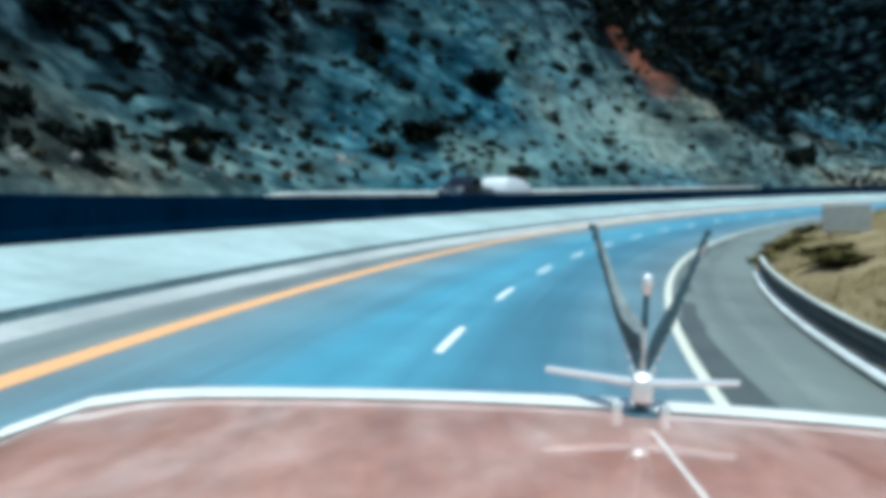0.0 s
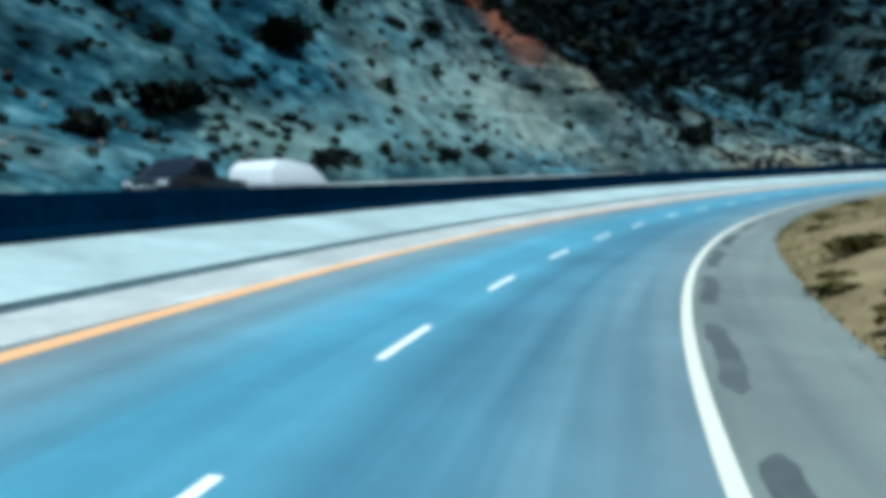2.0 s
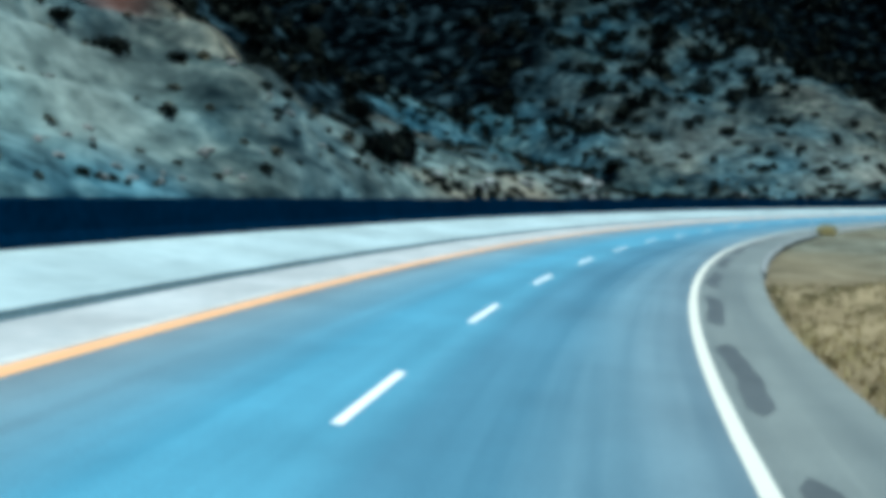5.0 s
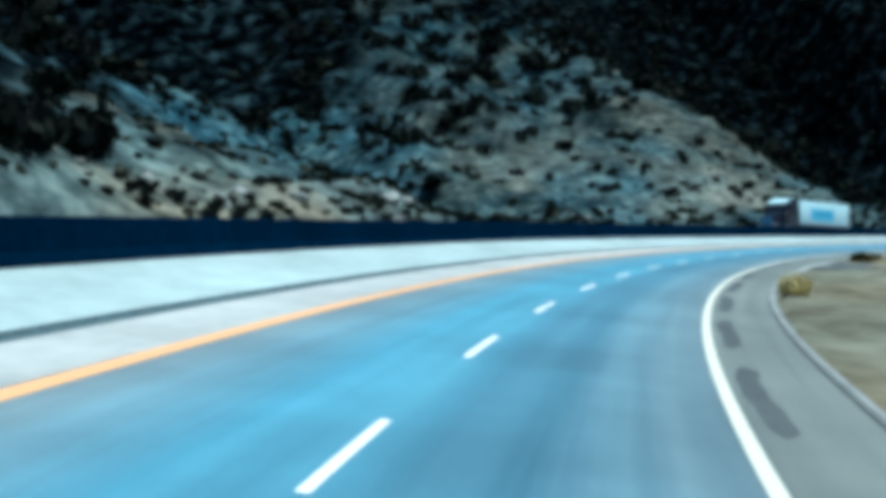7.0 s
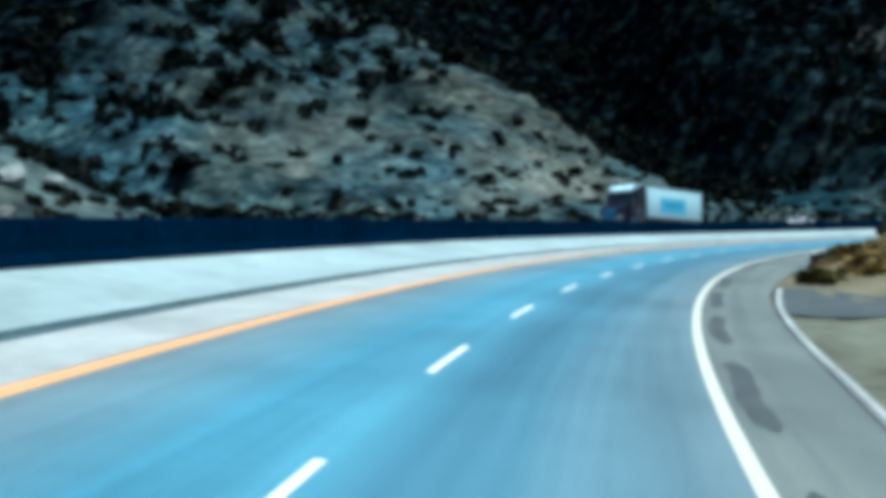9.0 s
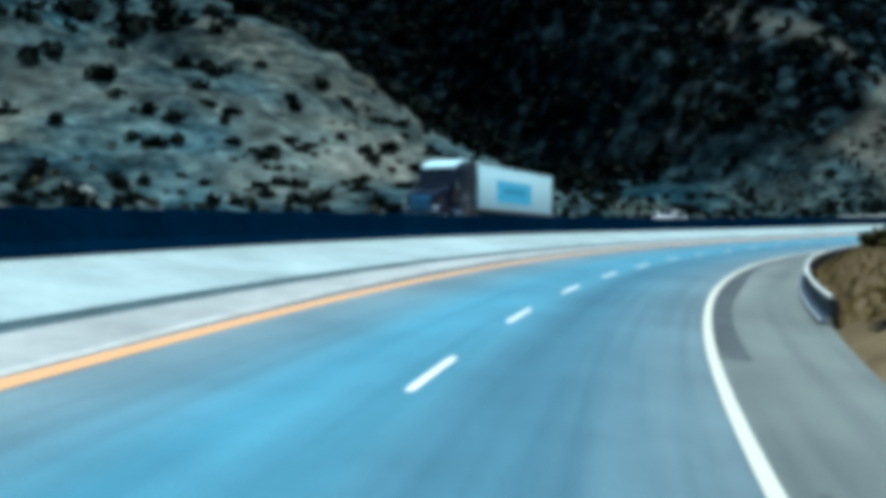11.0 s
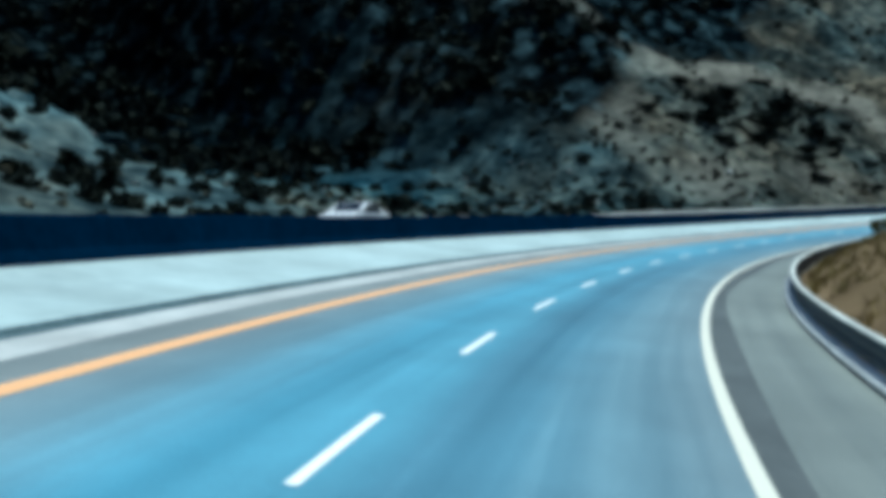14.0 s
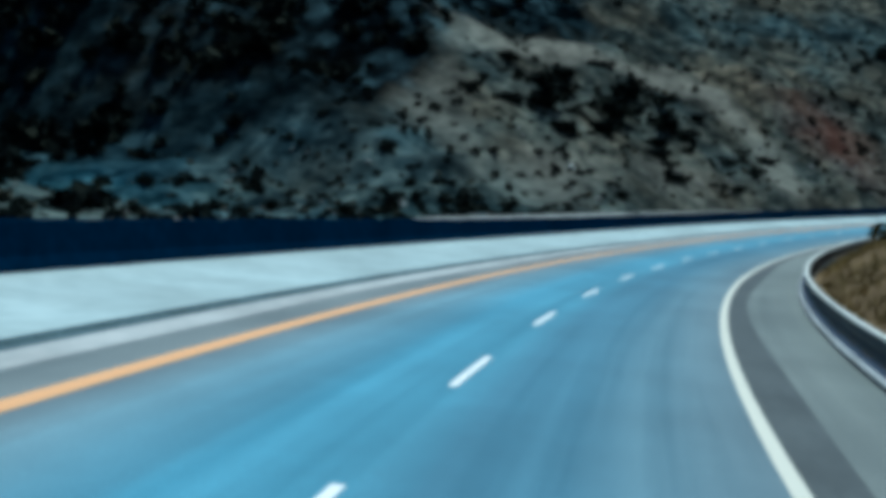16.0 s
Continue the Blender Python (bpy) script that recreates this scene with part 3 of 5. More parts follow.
M_VAN_WHITE = plain("white trailer paint", (0.64, 0.90, 0.95), 0.4, 0, 0.1, 0.04)
M_BLUE_SIGN = plain("blue panel paint", (0.14, 0.56, 0.80), 0.4, 0, 0.1)
M_DEEP_BLUE = plain("deep blue panel paint", (0.06, 0.28, 0.48), 0.4, 0, 0.1)
M_CAB = plain("dark navy cab paint", (0.003, 0.006, 0.022), 0.3, 0, 0.6)
M_NAVY = plain("dark body paint", (0.014, 0.017, 0.026), 0.3, 0, 0.5)
M_CHROME = plain("chrome", (0.82, 0.84, 0.86), 0.12, 1.0, 0, 0.05, 12)
M_TYRE = plain("tyre rubber", (0.018, 0.018, 0.019), 0.85)
M_RIM = plain("steel rim", (0.4, 0.41, 0.42), 0.4, 0.7)
M_DARK = plain("dark underframe", (0.02, 0.02, 0.022), 0.8)
M_GLASS = plain("dark window glass", (0.008, 0.010, 0.014), 0.06, 0, 0.3, 0.05)
M_LAMP = plain("headlamp lens", (0.75, 0.77, 0.78), 0.1, 0, 0.8, 0.03)
M_TAIL = plain("red lamp lens", (0.4, 0.02, 0.02), 0.2, 0, 0.5)
M_CAR_WHITE = plain("white car paint", (0.82, 0.84, 0.85), 0.25, 0, 0.7, 0.04)


def wheel(parent, x, y, r, width):
    t = part("wheel", disc(x, y, r, r, width, 22, 0.04), M_TYRE, parent)
    bm = disc(x + math.copysign(width * 0.42, x), y, r, r * 0.58, width * 0.25, 16, 0.015)
    disc(x + math.copysign(width * 0.52, x), y, r, r * 0.2, width * 0.2, 10, 0.01, bm=bm)
    part("rim", bm, M_RIM, t, "grey steel rim")
    return t


def standing(s, a, turned, lift):
    """Where a vehicle stands on the far carriageway, facing the other way if turned."""
    p = at(np.array(float(s)), float(a), lift, False)
    return pose(*(float(v) for v in p), 0, 0, heading(s) + (180 if turned else 0))


FAR_Z = 1.475


def box_truck():
    t = thing("box_truck", "dark navy tractor with white box trailer bearing a blue panel", "truck")
    tb = part("trailer_box", box(-1.27, 1.27, -11.5, 1.8, 1.22, 4.08, 0.05), M_VAN_WHITE, t, "white trailer box")
    for x in (-1.0, 1.0):
        sx = math.copysign(1.274, x)
        part("side_panel", box(min(sx, sx * 1.004), max(sx, sx * 1.004), -7.2, -1.0, 1.75, 3.2, 0.001, 1), M_BLUE_SIGN, tb, "faded blue panel")
        part("panel_bar", box(min(sx * 1.004, sx * 1.007), max(sx * 1.004, sx * 1.007), -6.0, -2.2, 2.4, 2.65), M_DEEP_BLUE, tb, "deep blue bar")
        part("rub_rail", box(min(sx, sx * 1.015), max(sx, sx * 1.015), -11.45, 1.75, 1.2, 1.3, 0.008, 1), M_STEEL, tb, "grey metal rail")
        part("top_rail", box(min(sx, sx * 1.012), max(sx, sx * 1.012), -11.45, 1.75, 3.98, 4.08, 0.008, 1), M_VAN_WHITE, tb)
    part("underframe", box(-0.5, 0.5, -11.3, 1.4, 0.95, 1.22, 0.03), M_DARK, t)
    for x in (-0.7, 0.7):
        part("landing_leg", box(x - 0.07, x + 0.07, -0.9, -0.75, 0.15, 1.0, 0.01), M_DARK, t)
    part("bumper_bar", box(-1.15, 1.15, -11.55, -11.42, 0.5, 0.64, 0.02), M_DARK, t)
    for x in (-0.95, 0.95):
        for y in (-8.8, -10.1, 2.1, 3.4):
            wheel(t, x, y, 0.5, 0.55)
        wheel(t, x * 1.06, 6.5, 0.5, 0.3)
        part("mud_flap", box(x - 0.3, x + 0.3, -10.82, -10.8, 0.25, 0.9), M_DARK, t)
    part("chassis", box(-0.45, 0.45, 1.6, 7.35, 0.62, 0.98, 0.04), M_DARK, t)
    cab = part("cab", prism([(2.9, 1.0), (5.6, 1.0), (5.6, 2.35), (5.2, 3.45), (4.8, 3.6), (2.9, 3.6)], -1.2, 1.2, 0.07), M_CAB, t)
    part("windscreen", panel([(-1.04, 5.64, 2.4), (1.04, 5.64, 2.4), (0.98, 5.26, 3.42), (-0.98, 5.26, 3.42)], 0.02, (0, 0.94, 0.34)), M_GLASS, cab, "dark tinted windscreen")
    part("windscreen_divider", rod((0, 5.67, 2.4), (0, 5.29, 3.42), 0.02), M_CAB, cab)
    for x in (-1, 1):
        sx = 1.205 * x
        part("side_window", panel([(sx, 4.45, 2.4), (sx, 5.42, 2.4), (sx, 5.1, 3.2), (sx, 4.45, 3.25)], 0.015, (x, 0, 0)), M_GLASS, cab)
        part("door_line", box(min(sx, sx + 0.004 * x), max(sx, sx + 0.004 * x), 4.38, 4.4, 1.1, 3.2), M_DARK, cab)
        part("grab_handle", rod((sx * 1.03, 4.3, 1.6), (sx * 1.03, 4.3, 2.5), 0.02), M_CHROME, cab, "chrome grab handle")
        part("mirror", box(x * 1.45 - 0.09, x * 1.45 + 0.09, 5.35, 5.45, 2.2, 2.85, 0.03), M_CHROME, cab, "chrome mirror")
        part("step", box(min(sx * 0.85, sx), max(sx * 0.85, sx), 4.6, 5.4, 0.5, 0.56, 0.01), M_STEEL, t)
        part("fuel_tank", disc(x * 0.98, 4.5, 0.8, 0.3, 1.3, 18, 0.04, "Y"), M_CHROME, t, "polished fuel tank")
        part("exhaust_stack", rod((x * 1.1, 2.78, 1.0), (x * 1.1, 2.78, 4.0), 0.07), M_CHROME, t)
    part("roof_fairing", prism([(2.9, 3.6), (5.0, 3.6), (4.5, 3.85), (3.7, 4.02), (2.9, 4.08)], -1.16, 1.16, 0.05), M_CAB, t)
    part("fairing_cap", prism([(2.92, 4.09), (3.7, 4.03), (4.5, 3.86), (5.15, 3.56), (5.22, 3.62), (4.56, 3.98), (3.74, 4.17), (2.92, 4.22)], -1.14, 1.14, 0.02, 1), M_VAN_WHITE, t, "white cap on the roof fairing")
    part("cab_extender", box(-1.18, 1.18, 1.95, 2.88, 1.3, 4.05, 0.05), M_NAVY, t, "dark blue side extender")
    part("cowl_bar", box(-1.04, 1.04, 5.58, 5.72, 2.3, 2.38, 0.02), M_CHROME, t, "bright bar below the windscreen")
    hood = part("hood", prism([(5.5, 0.95), (7.35, 0.95), (7.42, 1.75), (7.15, 2.02), (5.5, 2.32)], -1.0, 1.0, 0.08, taper=lambda y, z: 1 - 0.06 * max(0, y - 6.0)), M_CAB, t)
    # the blue light on the grille is put into its paint
    part("grille", box(-0.66, 0.66, 7.36, 7.46, 0.98, 1.78, 0.02), M_DEEP_BLUE, hood, "grille painted blue as if lit")
    for i in range(7):
        x = -0.54 + 1.08 * i / 6
        part("grille_bar", box(x - 0.02, x + 0.02, 7.45, 7.48, 1.02, 1.74), M_CHROME, hood)
    for x in (-0.95, 0.95):
        f = part("fender", prism([(5.7, 0.75), (5.85, 1.15), (6.3, 1.34), (6.8, 1.3), (7.3, 1.1), (7.35, 0.75), (7.0, 0.75), (6.9, 1.0), (6.5, 1.1), (6.1, 1.0), (5.95, 0.75)], x - 0.3, x + 0.3, 0.03), M_CAB, t)
        part("headlamp", box(x - 0.2, x + 0.2, 7.26, 7.38, 0.98, 1.2, 0.03), M_LAMP, f, "clear headlamp")
    part("front_bumper", box(-1.24, 1.24, 7.3, 7.54, 0.42, 0.9, 0.06), M_CHROME, t, "bright chrome bumper")
    for x in (-0.95, 0.95):
        part("tail_lamp", box(x - 0.12, x + 0.12, -11.57, -11.54, 0.52, 0.62), M_TAIL, t)
    shade(t)
    t.matrix_world = standing(240.8, -15.5, True, FAR_Z)


def pickup_truck():
    t = thing("pickup_truck", "dark pickup truck with chrome front on the far carriageway", "pickup truck")
    body = [(-2.75, 0.45), (-2.75, 1.15), (-0.5, 1.17), (-0.3, 1.85), (0.85, 1.88), (1.65, 1.2), (2.65, 1.08), (2.78, 0.75), (2.75, 0.45)]
    b = part("body", prism(body, -0.95, 0.95, 0.07, taper=lambda y, z: 1 - 0.12 * max(0, z - 1.15)), M_NAVY, t)
    part("windscreen", panel([(-0.8, 1.63, 1.25), (0.8, 1.63, 1.25), (0.72, 0.95, 1.8), (-0.72, 0.95, 1.8)], 0.02, (0, 0.65, 0.75)), M_GLASS, b)
    part("rear_window", panel([(-0.75, -0.47, 1.25), (0.75, -0.47, 1.25), (0.7, -0.34, 1.75), (-0.7, -0.34, 1.75)], 0.02, (0, -1, 0.2)), M_GLASS, b)
    for x in (-1, 1):
        part("side_window", panel([(x * 0.955, -0.3, 1.22), (x * 0.955, 1.35, 1.22), (x * 0.885, 0.8, 1.76), (x * 0.885, -0.2, 1.76)], 0.012, (x, 0, 0.12)), M_GLASS, b)
        part("headlamp", box(x * 0.72 - 0.16, x * 0.72 + 0.16, 2.68, 2.82, 0.8, 1.0, 0.03), M_LAMP, t, "bright headlamp")
        part("mirror", box(x * 1.08 - 0.08, x * 1.08 + 0.08, 1.2, 1.32, 1.2, 1.38, 0.03), M_NAVY, b)
        part("tail_lamp", box(x * 0.85 - 0.06, x * 0.85 + 0.06, -2.79, -2.74, 0.75, 1.05), M_TAIL, t)
        for y in (1.75, -1.7):
            wheel(t, x * 0.84, y, 0.38, 0.26)
    part("grille", box(-0.52, 0.52, 2.74, 2.82, 0.72, 1.0, 0.02), M_CHROME, t)
    part("front_bumper", box(-0.96, 0.96, 2.72, 2.9, 0.42, 0.64, 0.05), M_CHROME, t)
    part("rear_bumper", box(-0.94, 0.94, -2.88, -2.74, 0.45, 0.6, 0.04), M_CHROME, t)
    part("bed_liner", box(-0.75, 0.75, -2.6, -0.6, 1.12, 1.19, 0.02), M_DARK, b)
    shade(t)
    t.matrix_world = standing(66.8, -14.9, True, FAR_Z)


def camper_trailer():
    t = thing("camper_trailer", "low white rounded camper trailer behind the dark pickup", "trailer")
    shell = [(-2.9, 0.5), (-2.95, 0.85), (-2.3, 1.35), (-1.4, 1.7), (0.5, 1.86), (1.7, 1.82), (2.25, 1.5), (2.45, 0.85), (2.4, 0.5)]
    s = part("shell", prism(shell, -1.05, 1.05, 0.12, 3, taper=lambda y, z: 1 - 0.1 * max(0, z - 1.1)), M_CAR_WHITE, t)
    for x in (-1, 1):
        part("trim_strip", box(min(x * 1.055, x * 1.065), max(x * 1.055, x * 1.065), -2.6, 2.2, 0.86, 0.9), M_STEEL, s)
        wheel(t, x * 0.92, -0.5, 0.33, 0.22)
        part("tail_lamp", box(x * 0.8 - 0.08, x * 0.8 + 0.08, -2.97, -2.9, 0.7, 0.82), M_TAIL, s)
    part("drawbar", rod((0, 2.4, 0.5), (0, 3.35, 0.5), 0.05), M_DARK, t)
    part("undertray", box(-0.95, 0.95, -2.7, 2.3, 0.36, 0.52, 0.03), M_DARK, t)
    shade(t)
    t.matrix_world = standing(73.1, -14.9, True, FAR_Z)


def sedan():
    t = thing("sedan_car", "white sedan car with dark windows behind the median barrier", "car")
    b = part("body", prism([(-2.2, 0.35), (-2.25, 0.95), (-1.5, 1.02), (-0.85, 1.42), (0.35, 1.45), (1.1, 0.98), (2.1, 0.82), (2.25, 0.6), (2.2, 0.35)], -0.88, 0.88, 0.07, taper=lambda y, z: 1 - 0.25 * max(0, z - 0.95)), M_CAR_WHITE, t)
    part("windscreen", panel([(-0.74, 1.07, 1.02), (0.74, 1.07, 1.02), (0.66, 0.42, 1.4), (-0.66, 0.42, 1.4)], 0.015, (0, 0.55, 0.83)), M_GLASS, b)
    part("rear_window", panel([(-0.74, -1.45, 1.04), (0.74, -1.45, 1.04), (0.66, -0.92, 1.38), (-0.66, -0.92, 1.38)], 0.015, (0, -0.5, 0.85)), M_GLASS, b)
    for x in (-1, 1):
        part("side_window", panel([(x * 0.885, -1.2, 1.02), (x * 0.885, 0.85, 1.0), (x * 0.79, 0.3, 1.38), (x * 0.79, -0.8, 1.37)], 0.012, (x, 0, 0.2)), M_GLASS, b)
        part("headlamp", box(x * 0.65 - 0.18, x * 0.65 + 0.18, 2.12, 2.26, 0.62, 0.76, 0.03), M_LAMP, t)
        part("tail_lamp", box(x * 0.68 - 0.16, x * 0.68 + 0.16, -2.28, -2.18, 0.72, 0.86, 0.02), M_TAIL, t)
        for y in (1.4, -1.35):
            wheel(t, x * 0.78, y, 0.32, 0.21)
    part("front_bumper", box(-0.86, 0.86, 2.12, 2.3, 0.3, 0.55, 0.05), M_CAR_WHITE, t)
    shade(t)
    t.matrix_world = standing(274.5, -14.6, True, FAR_Z)


box_truck()
pickup_truck()
camper_trailer()
sedan()

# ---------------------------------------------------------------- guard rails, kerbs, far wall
# foot rail whitened so that it looks lit though it stands in shade
M_LOW_RAIL = speckled("lit-white foot rail", (0.66, 0.68, 0.66), (0.84, 0.85, 0.82), 5, 0.6, 0.3, 0.6, 0.002)
# weathered face, with the rail's own shade put into its dark colour
M_RAIL_FACE = speckled("weathered rail darkened as in shade", (0.045, 0.055, 0.06), (0.10, 0.115, 0.12), 5, 0.65, 0.3, 0.6, 0.002, metal=0.2)
W_BEAM = [(-0.03, 0.195), (-0.07, 0.26), (-0.07, 0.32), (-0.02, 0.40), (-0.06, 0.47), (-0.06, 0.53), (0.0, 0.60), (0.0, 0.625), (0.02, 0.625), (0.02, 0.195)]
TOP_RAIL = [(-0.075, 0.627), (-0.075, 0.675), (-0.05, 0.69), (0.04, 0.69), (0.06, 0.675), (0.06, 0.627)]
LOW_RAIL = [(-0.27, 0.05), (-0.27, 0.09), (-0.24, 0.13), (-0.15, 0.17), (-0.03, 0.18), (-0.03, 0.05)]


def rail_line(s):
    """Metres from the lane line to the guard rail: it draws in towards the road past the first posts."""
    return float(np.interp(s, [0, 200, 222, 258], [6.55, 6.45, 6.45, 6.03]))


def guard_rail(s0, s1):
    g = thing("guard_rail", "weathered guard rail along the shoulder, its face coloured dark as in shade, its top rail pale as if lit", "guard rail", "guard rails along the shoulder")
    n = max(1, round((s1 - s0) / 4.0))
    for i in range(n):
        u, v = s0 + (s1 - s0) * i / n, s0 + (s1 - s0) * (i + 1) / n
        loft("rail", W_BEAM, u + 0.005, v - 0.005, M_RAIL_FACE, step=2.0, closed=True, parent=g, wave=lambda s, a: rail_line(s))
        loft("low_rail", LOW_RAIL, u + 0.005, v - 0.005, M_LOW_RAIL, step=2.0, closed=True, parent=g, label="slanting foot rail whitened as if lit", wave=lambda s, a: rail_line(s))
        # the sunlit upper edge is coloured in as this pale rail
        loft("top_rail", TOP_RAIL, u + 0.005, v - 0.005, M_WALL, step=2.0, closed=True, parent=g, label="top rail pale as a lit edge", wave=lambda s, a: rail_line(s))
    for i in range(2 * n + 1):
        s = s0 + 0.1 + (s1 - s0 - 0.2) * i / (2 * n)
        p = at(np.array(s), rail_line(s) + 0.11, -0.25)
        b = part("post", box(-0.07, 0.07, -0.08, 0.08, 0, 0.87, 0.012, 1), M_POST, g)
        b.matrix_world = pose(*(float(c) for c in p), 0, 0, heading(s))
    return g


guard_rail(-30.0, 38.0)
guard_rail(204.0, 345.0)
M_KERB = speckled("worn grey kerb", (0.20, 0.22, 0.215), (0.33, 0.345, 0.33), 2.6, 0.9, 0.3, 0.5, 0.004)
LAYBY_KERB = [(-0.10, -0.12), (-0.10, 0.03), (-0.06, 0.08), (0.05, 0.085), (0.09, 0.04), (0.09, -0.12)]
for s0, s1, mat, words in ((116.0, 156.0, M_KERB, "low worn grey kerb along the lay-by"), (156.02, 183.0, M_GUTTER, "low pale kerb along the lay-by")):
    tagged(loft("kerb", LAYBY_KERB, s0, s1, mat, closed=True, wave=lambda s, a: float(np.interp(s, [116, 130, 147, 156, 162, 175, 183], [5.5, 5.5, 5.4, 5.46, 5.66, 5.75, 5.95]))),
           words, "kerb", kind="structure")
far_section = [(-22.75, 0.9), (-22.15, 0.9), (-22.15, 1.5), (-22.3, 2.5), (-22.55, 2.56), (-22.75, 2.5)]
for s0, s1, knots, tops in ((53.0, 138.0, (53, 56, 75, 95, 138), (-0.6, -0.22, -0.2, -0.15, -0.15)), (322.0, 425.0, (322, 330, 425), (-0.4, -0.25, -0.2))):
    tagged(loft("far_wall", far_section, s0, s1, M_WALL, closed=True, banked=False, lift=lambda s, z, k=knots, v=tops: float(np.interp(s, k, v)) * (z > 2)),
           "low white concrete wall at the foot of the hill", "wall", kind="structure")


# ---------------------------------------------------------------- scrub, rocks, grass
rng = np.random.default_rng(7)


def leaf_cloud(n, spread, size, seed, squash=0.75, lump=0.33):
    """n small leaf quads about a lumpy bush of radius 1, as vertices (n, 4, 3)."""
    r = np.random.default_rng(seed)
    lumps = np.clip(r.normal(size=(5, 3)), -1.4, 1.4) * (lump, lump, lump * 0.72)
    lumps[:, 2] = np.abs(lumps[:, 2]) + 0.25
    c = lumps[r.integers(0, 5, n)]
    d = r.normal(size=(n, 3))
    d /= np.linalg.norm(d, axis=1)[:, None]
    p = c + d * (r.uniform(0.35, 1.0, n)[:, None] ** 0.5) * spread
    p[:, 2] = np.abs(p[:, 2]) * squash + 0.03
    u = r.normal(size=(n, 3))
    u /= np.linalg.norm(u, axis=1)[:, None]
    v = np.cross(u, r.normal(size=(n, 3)))
    v /= np.linalg.norm(v, axis=1)[:, None]
    k = (size * r.uniform(0.6, 1.4, n))[:, None]
    return np.stack([p - u * k, p - v * k * 0.6, p + u * k, p + v * k * 0.6], 1)


def cloud_object(name, quads, mat, parent=None):
    me = bpy.data.meshes.new(name)
    n = len(quads)
    me.vertices.add(n * 4)
    me.vertices.foreach_set("co", quads.reshape(-1).astype(np.float32))
    me.loops.add(n * 4)
    me.loops.foreach_set("vertex_index", np.arange(n * 4, dtype=np.int32))
    me.polygons.add(n)
    me.polygons.foreach_set("loop_start", np.arange(0, n * 4, 4, dtype=np.int32))
    me.update(calc_edges=True)
    me.materials.append(mat)
    ob = new(name, me)
    if parent:
        ob.parent = parent
    return ob


def spots(s, lat):
    p = at(np.asarray(s, float), -np.asarray(lat, float), 0.0, False)
    z, _, _ = lay(p[:, 0].copy(), p[:, 1].copy())
    return p[:, 0], p[:, 1], z


def strew(templates, x, y, z, size, tall):
    """Copies of leaf templates at places, turned at random, as one array of quads."""
    out = []
    pick = rng.integers(0, len(templates), len(x))
    turn = rng.uniform(0, 6.283, len(x))
    for k, tpl in enumerate(templates):
        m = np.where(pick == k)[0]
        c, q = np.cos(turn[m])[:, None, None], np.sin(turn[m])[:, None, None]
        px, py, pz = tpl[None, :, :, 0], tpl[None, :, :, 1], tpl[None, :, :, 2]
        sz = size[m][:, None, None]
        out.append(np.stack([x[m][:, None, None] + (px * c - py * q) * sz, y[m][:, None, None] + (px * q + py * c) * sz,
                             z[m][:, None, None] + pz * sz * tall[m][:, None, None] - 0.08 * sz], -1).reshape(-1, 4, 3))
    return np.concatenate(out)


TEMPLATES = [leaf_cloud(110, 0.58, 0.27, 100 + i, 0.85, 0.24) for i in range(7)]
COARSE = [leaf_cloud(36, 0.62, 0.38, 200 + i, 0.85, 0.26) for i in range(7)]


def scatter(count, s0, s1, l0, l1, power=1.0):
    s = rng.uniform(s0, s1, count)
    lat = l0 + (l1 - l0) * rng.uniform(0, 1, count) ** power
    return s, lat


# open scrub on the lower slopes, thick scrub higher up
s, lat = scatter(6800, -20, 430, 24.0, 112.0, 1.15)
x, y, z = spots(s, lat)
line_up = np.interp(s, COVER_S, COVER_L)
thick = np.clip((lat - line_up) / 14, 0, 1)
clump = fbm(x, y, 11, 3, 81) + 0.5 * fbm(x, y, 40, 2, 83)
bare = 0.9 * np.exp(-((s - 121) / 22) ** 2 - ((lat - 32) / 8) ** 2) + 1.1 * streak_along(s, lat, PALE_RING, 3.0)
keep = rng.uniform(0, 1, len(s)) < np.clip(0.5 - 0.28 * np.exp(-((s - 262) / 26) ** 4) + (1.5 - 1.1 * np.exp(-((s - 258) / 30) ** 2)) * clump + 0.6 * thick - 0.34 * bare + 0.75 * np.exp(-((s - 374) / 15) ** 2 - ((lat - 37.5) / 8) ** 2) + 0.35 * np.exp(-((s - 206) / 22) ** 2), 0.03, 1)
x, y, z, thick, lat, s = x[keep], y[keep], z[keep], thick[keep], lat[keep], s[keep]
size = rng.lognormal(-0.42, 0.42, len(x)) * (0.85 + 0.9 * thick)
open_slope = np.exp(-((s - 258) / 26) ** 4)
size = size * (1 - open_slope) + open_slope * rng.uniform(0.75, 1.25, len(x))
size = np.clip(size * (1 + 0.25 * np.clip((lat - 45) / 30, 0, 1)), 0.28, 2.4)
near_part = lat < 60
s2, lat2 = scatter(4600, 20, 430, 23.6, 52.0, 1.2)
x2, y2, z2 = spots(s2, lat2)
open_part = np.interp(s2, [100, 108, 134, 142, 238, 248, 284, 294, 348, 358, 410, 420], [0, 0.5, 0.5, 0, 0, 0.8, 0.8, 0, 0, 0.4, 0.4, 0])
k2 = rng.uniform(0, 1, len(s2)) * (1 + 6 * open_part ** 2) < np.clip(0.5 + 1.8 * fbm(x2, y2, 9, 2, 87) - 0.35 * np.exp(-((s2 - 120) / 18) ** 2 - ((lat2 - 31) / 7) ** 2) - 0.8 * streak_along(s2, lat2, PALE_RING, 3.0), 0.05, 1)
low_scrub = strew(TEMPLATES, x2[k2], y2[k2], z2[k2], rng.uniform(0.25, 0.75, k2.sum()), rng.uniform(0.6, 1.1, k2.sum()))
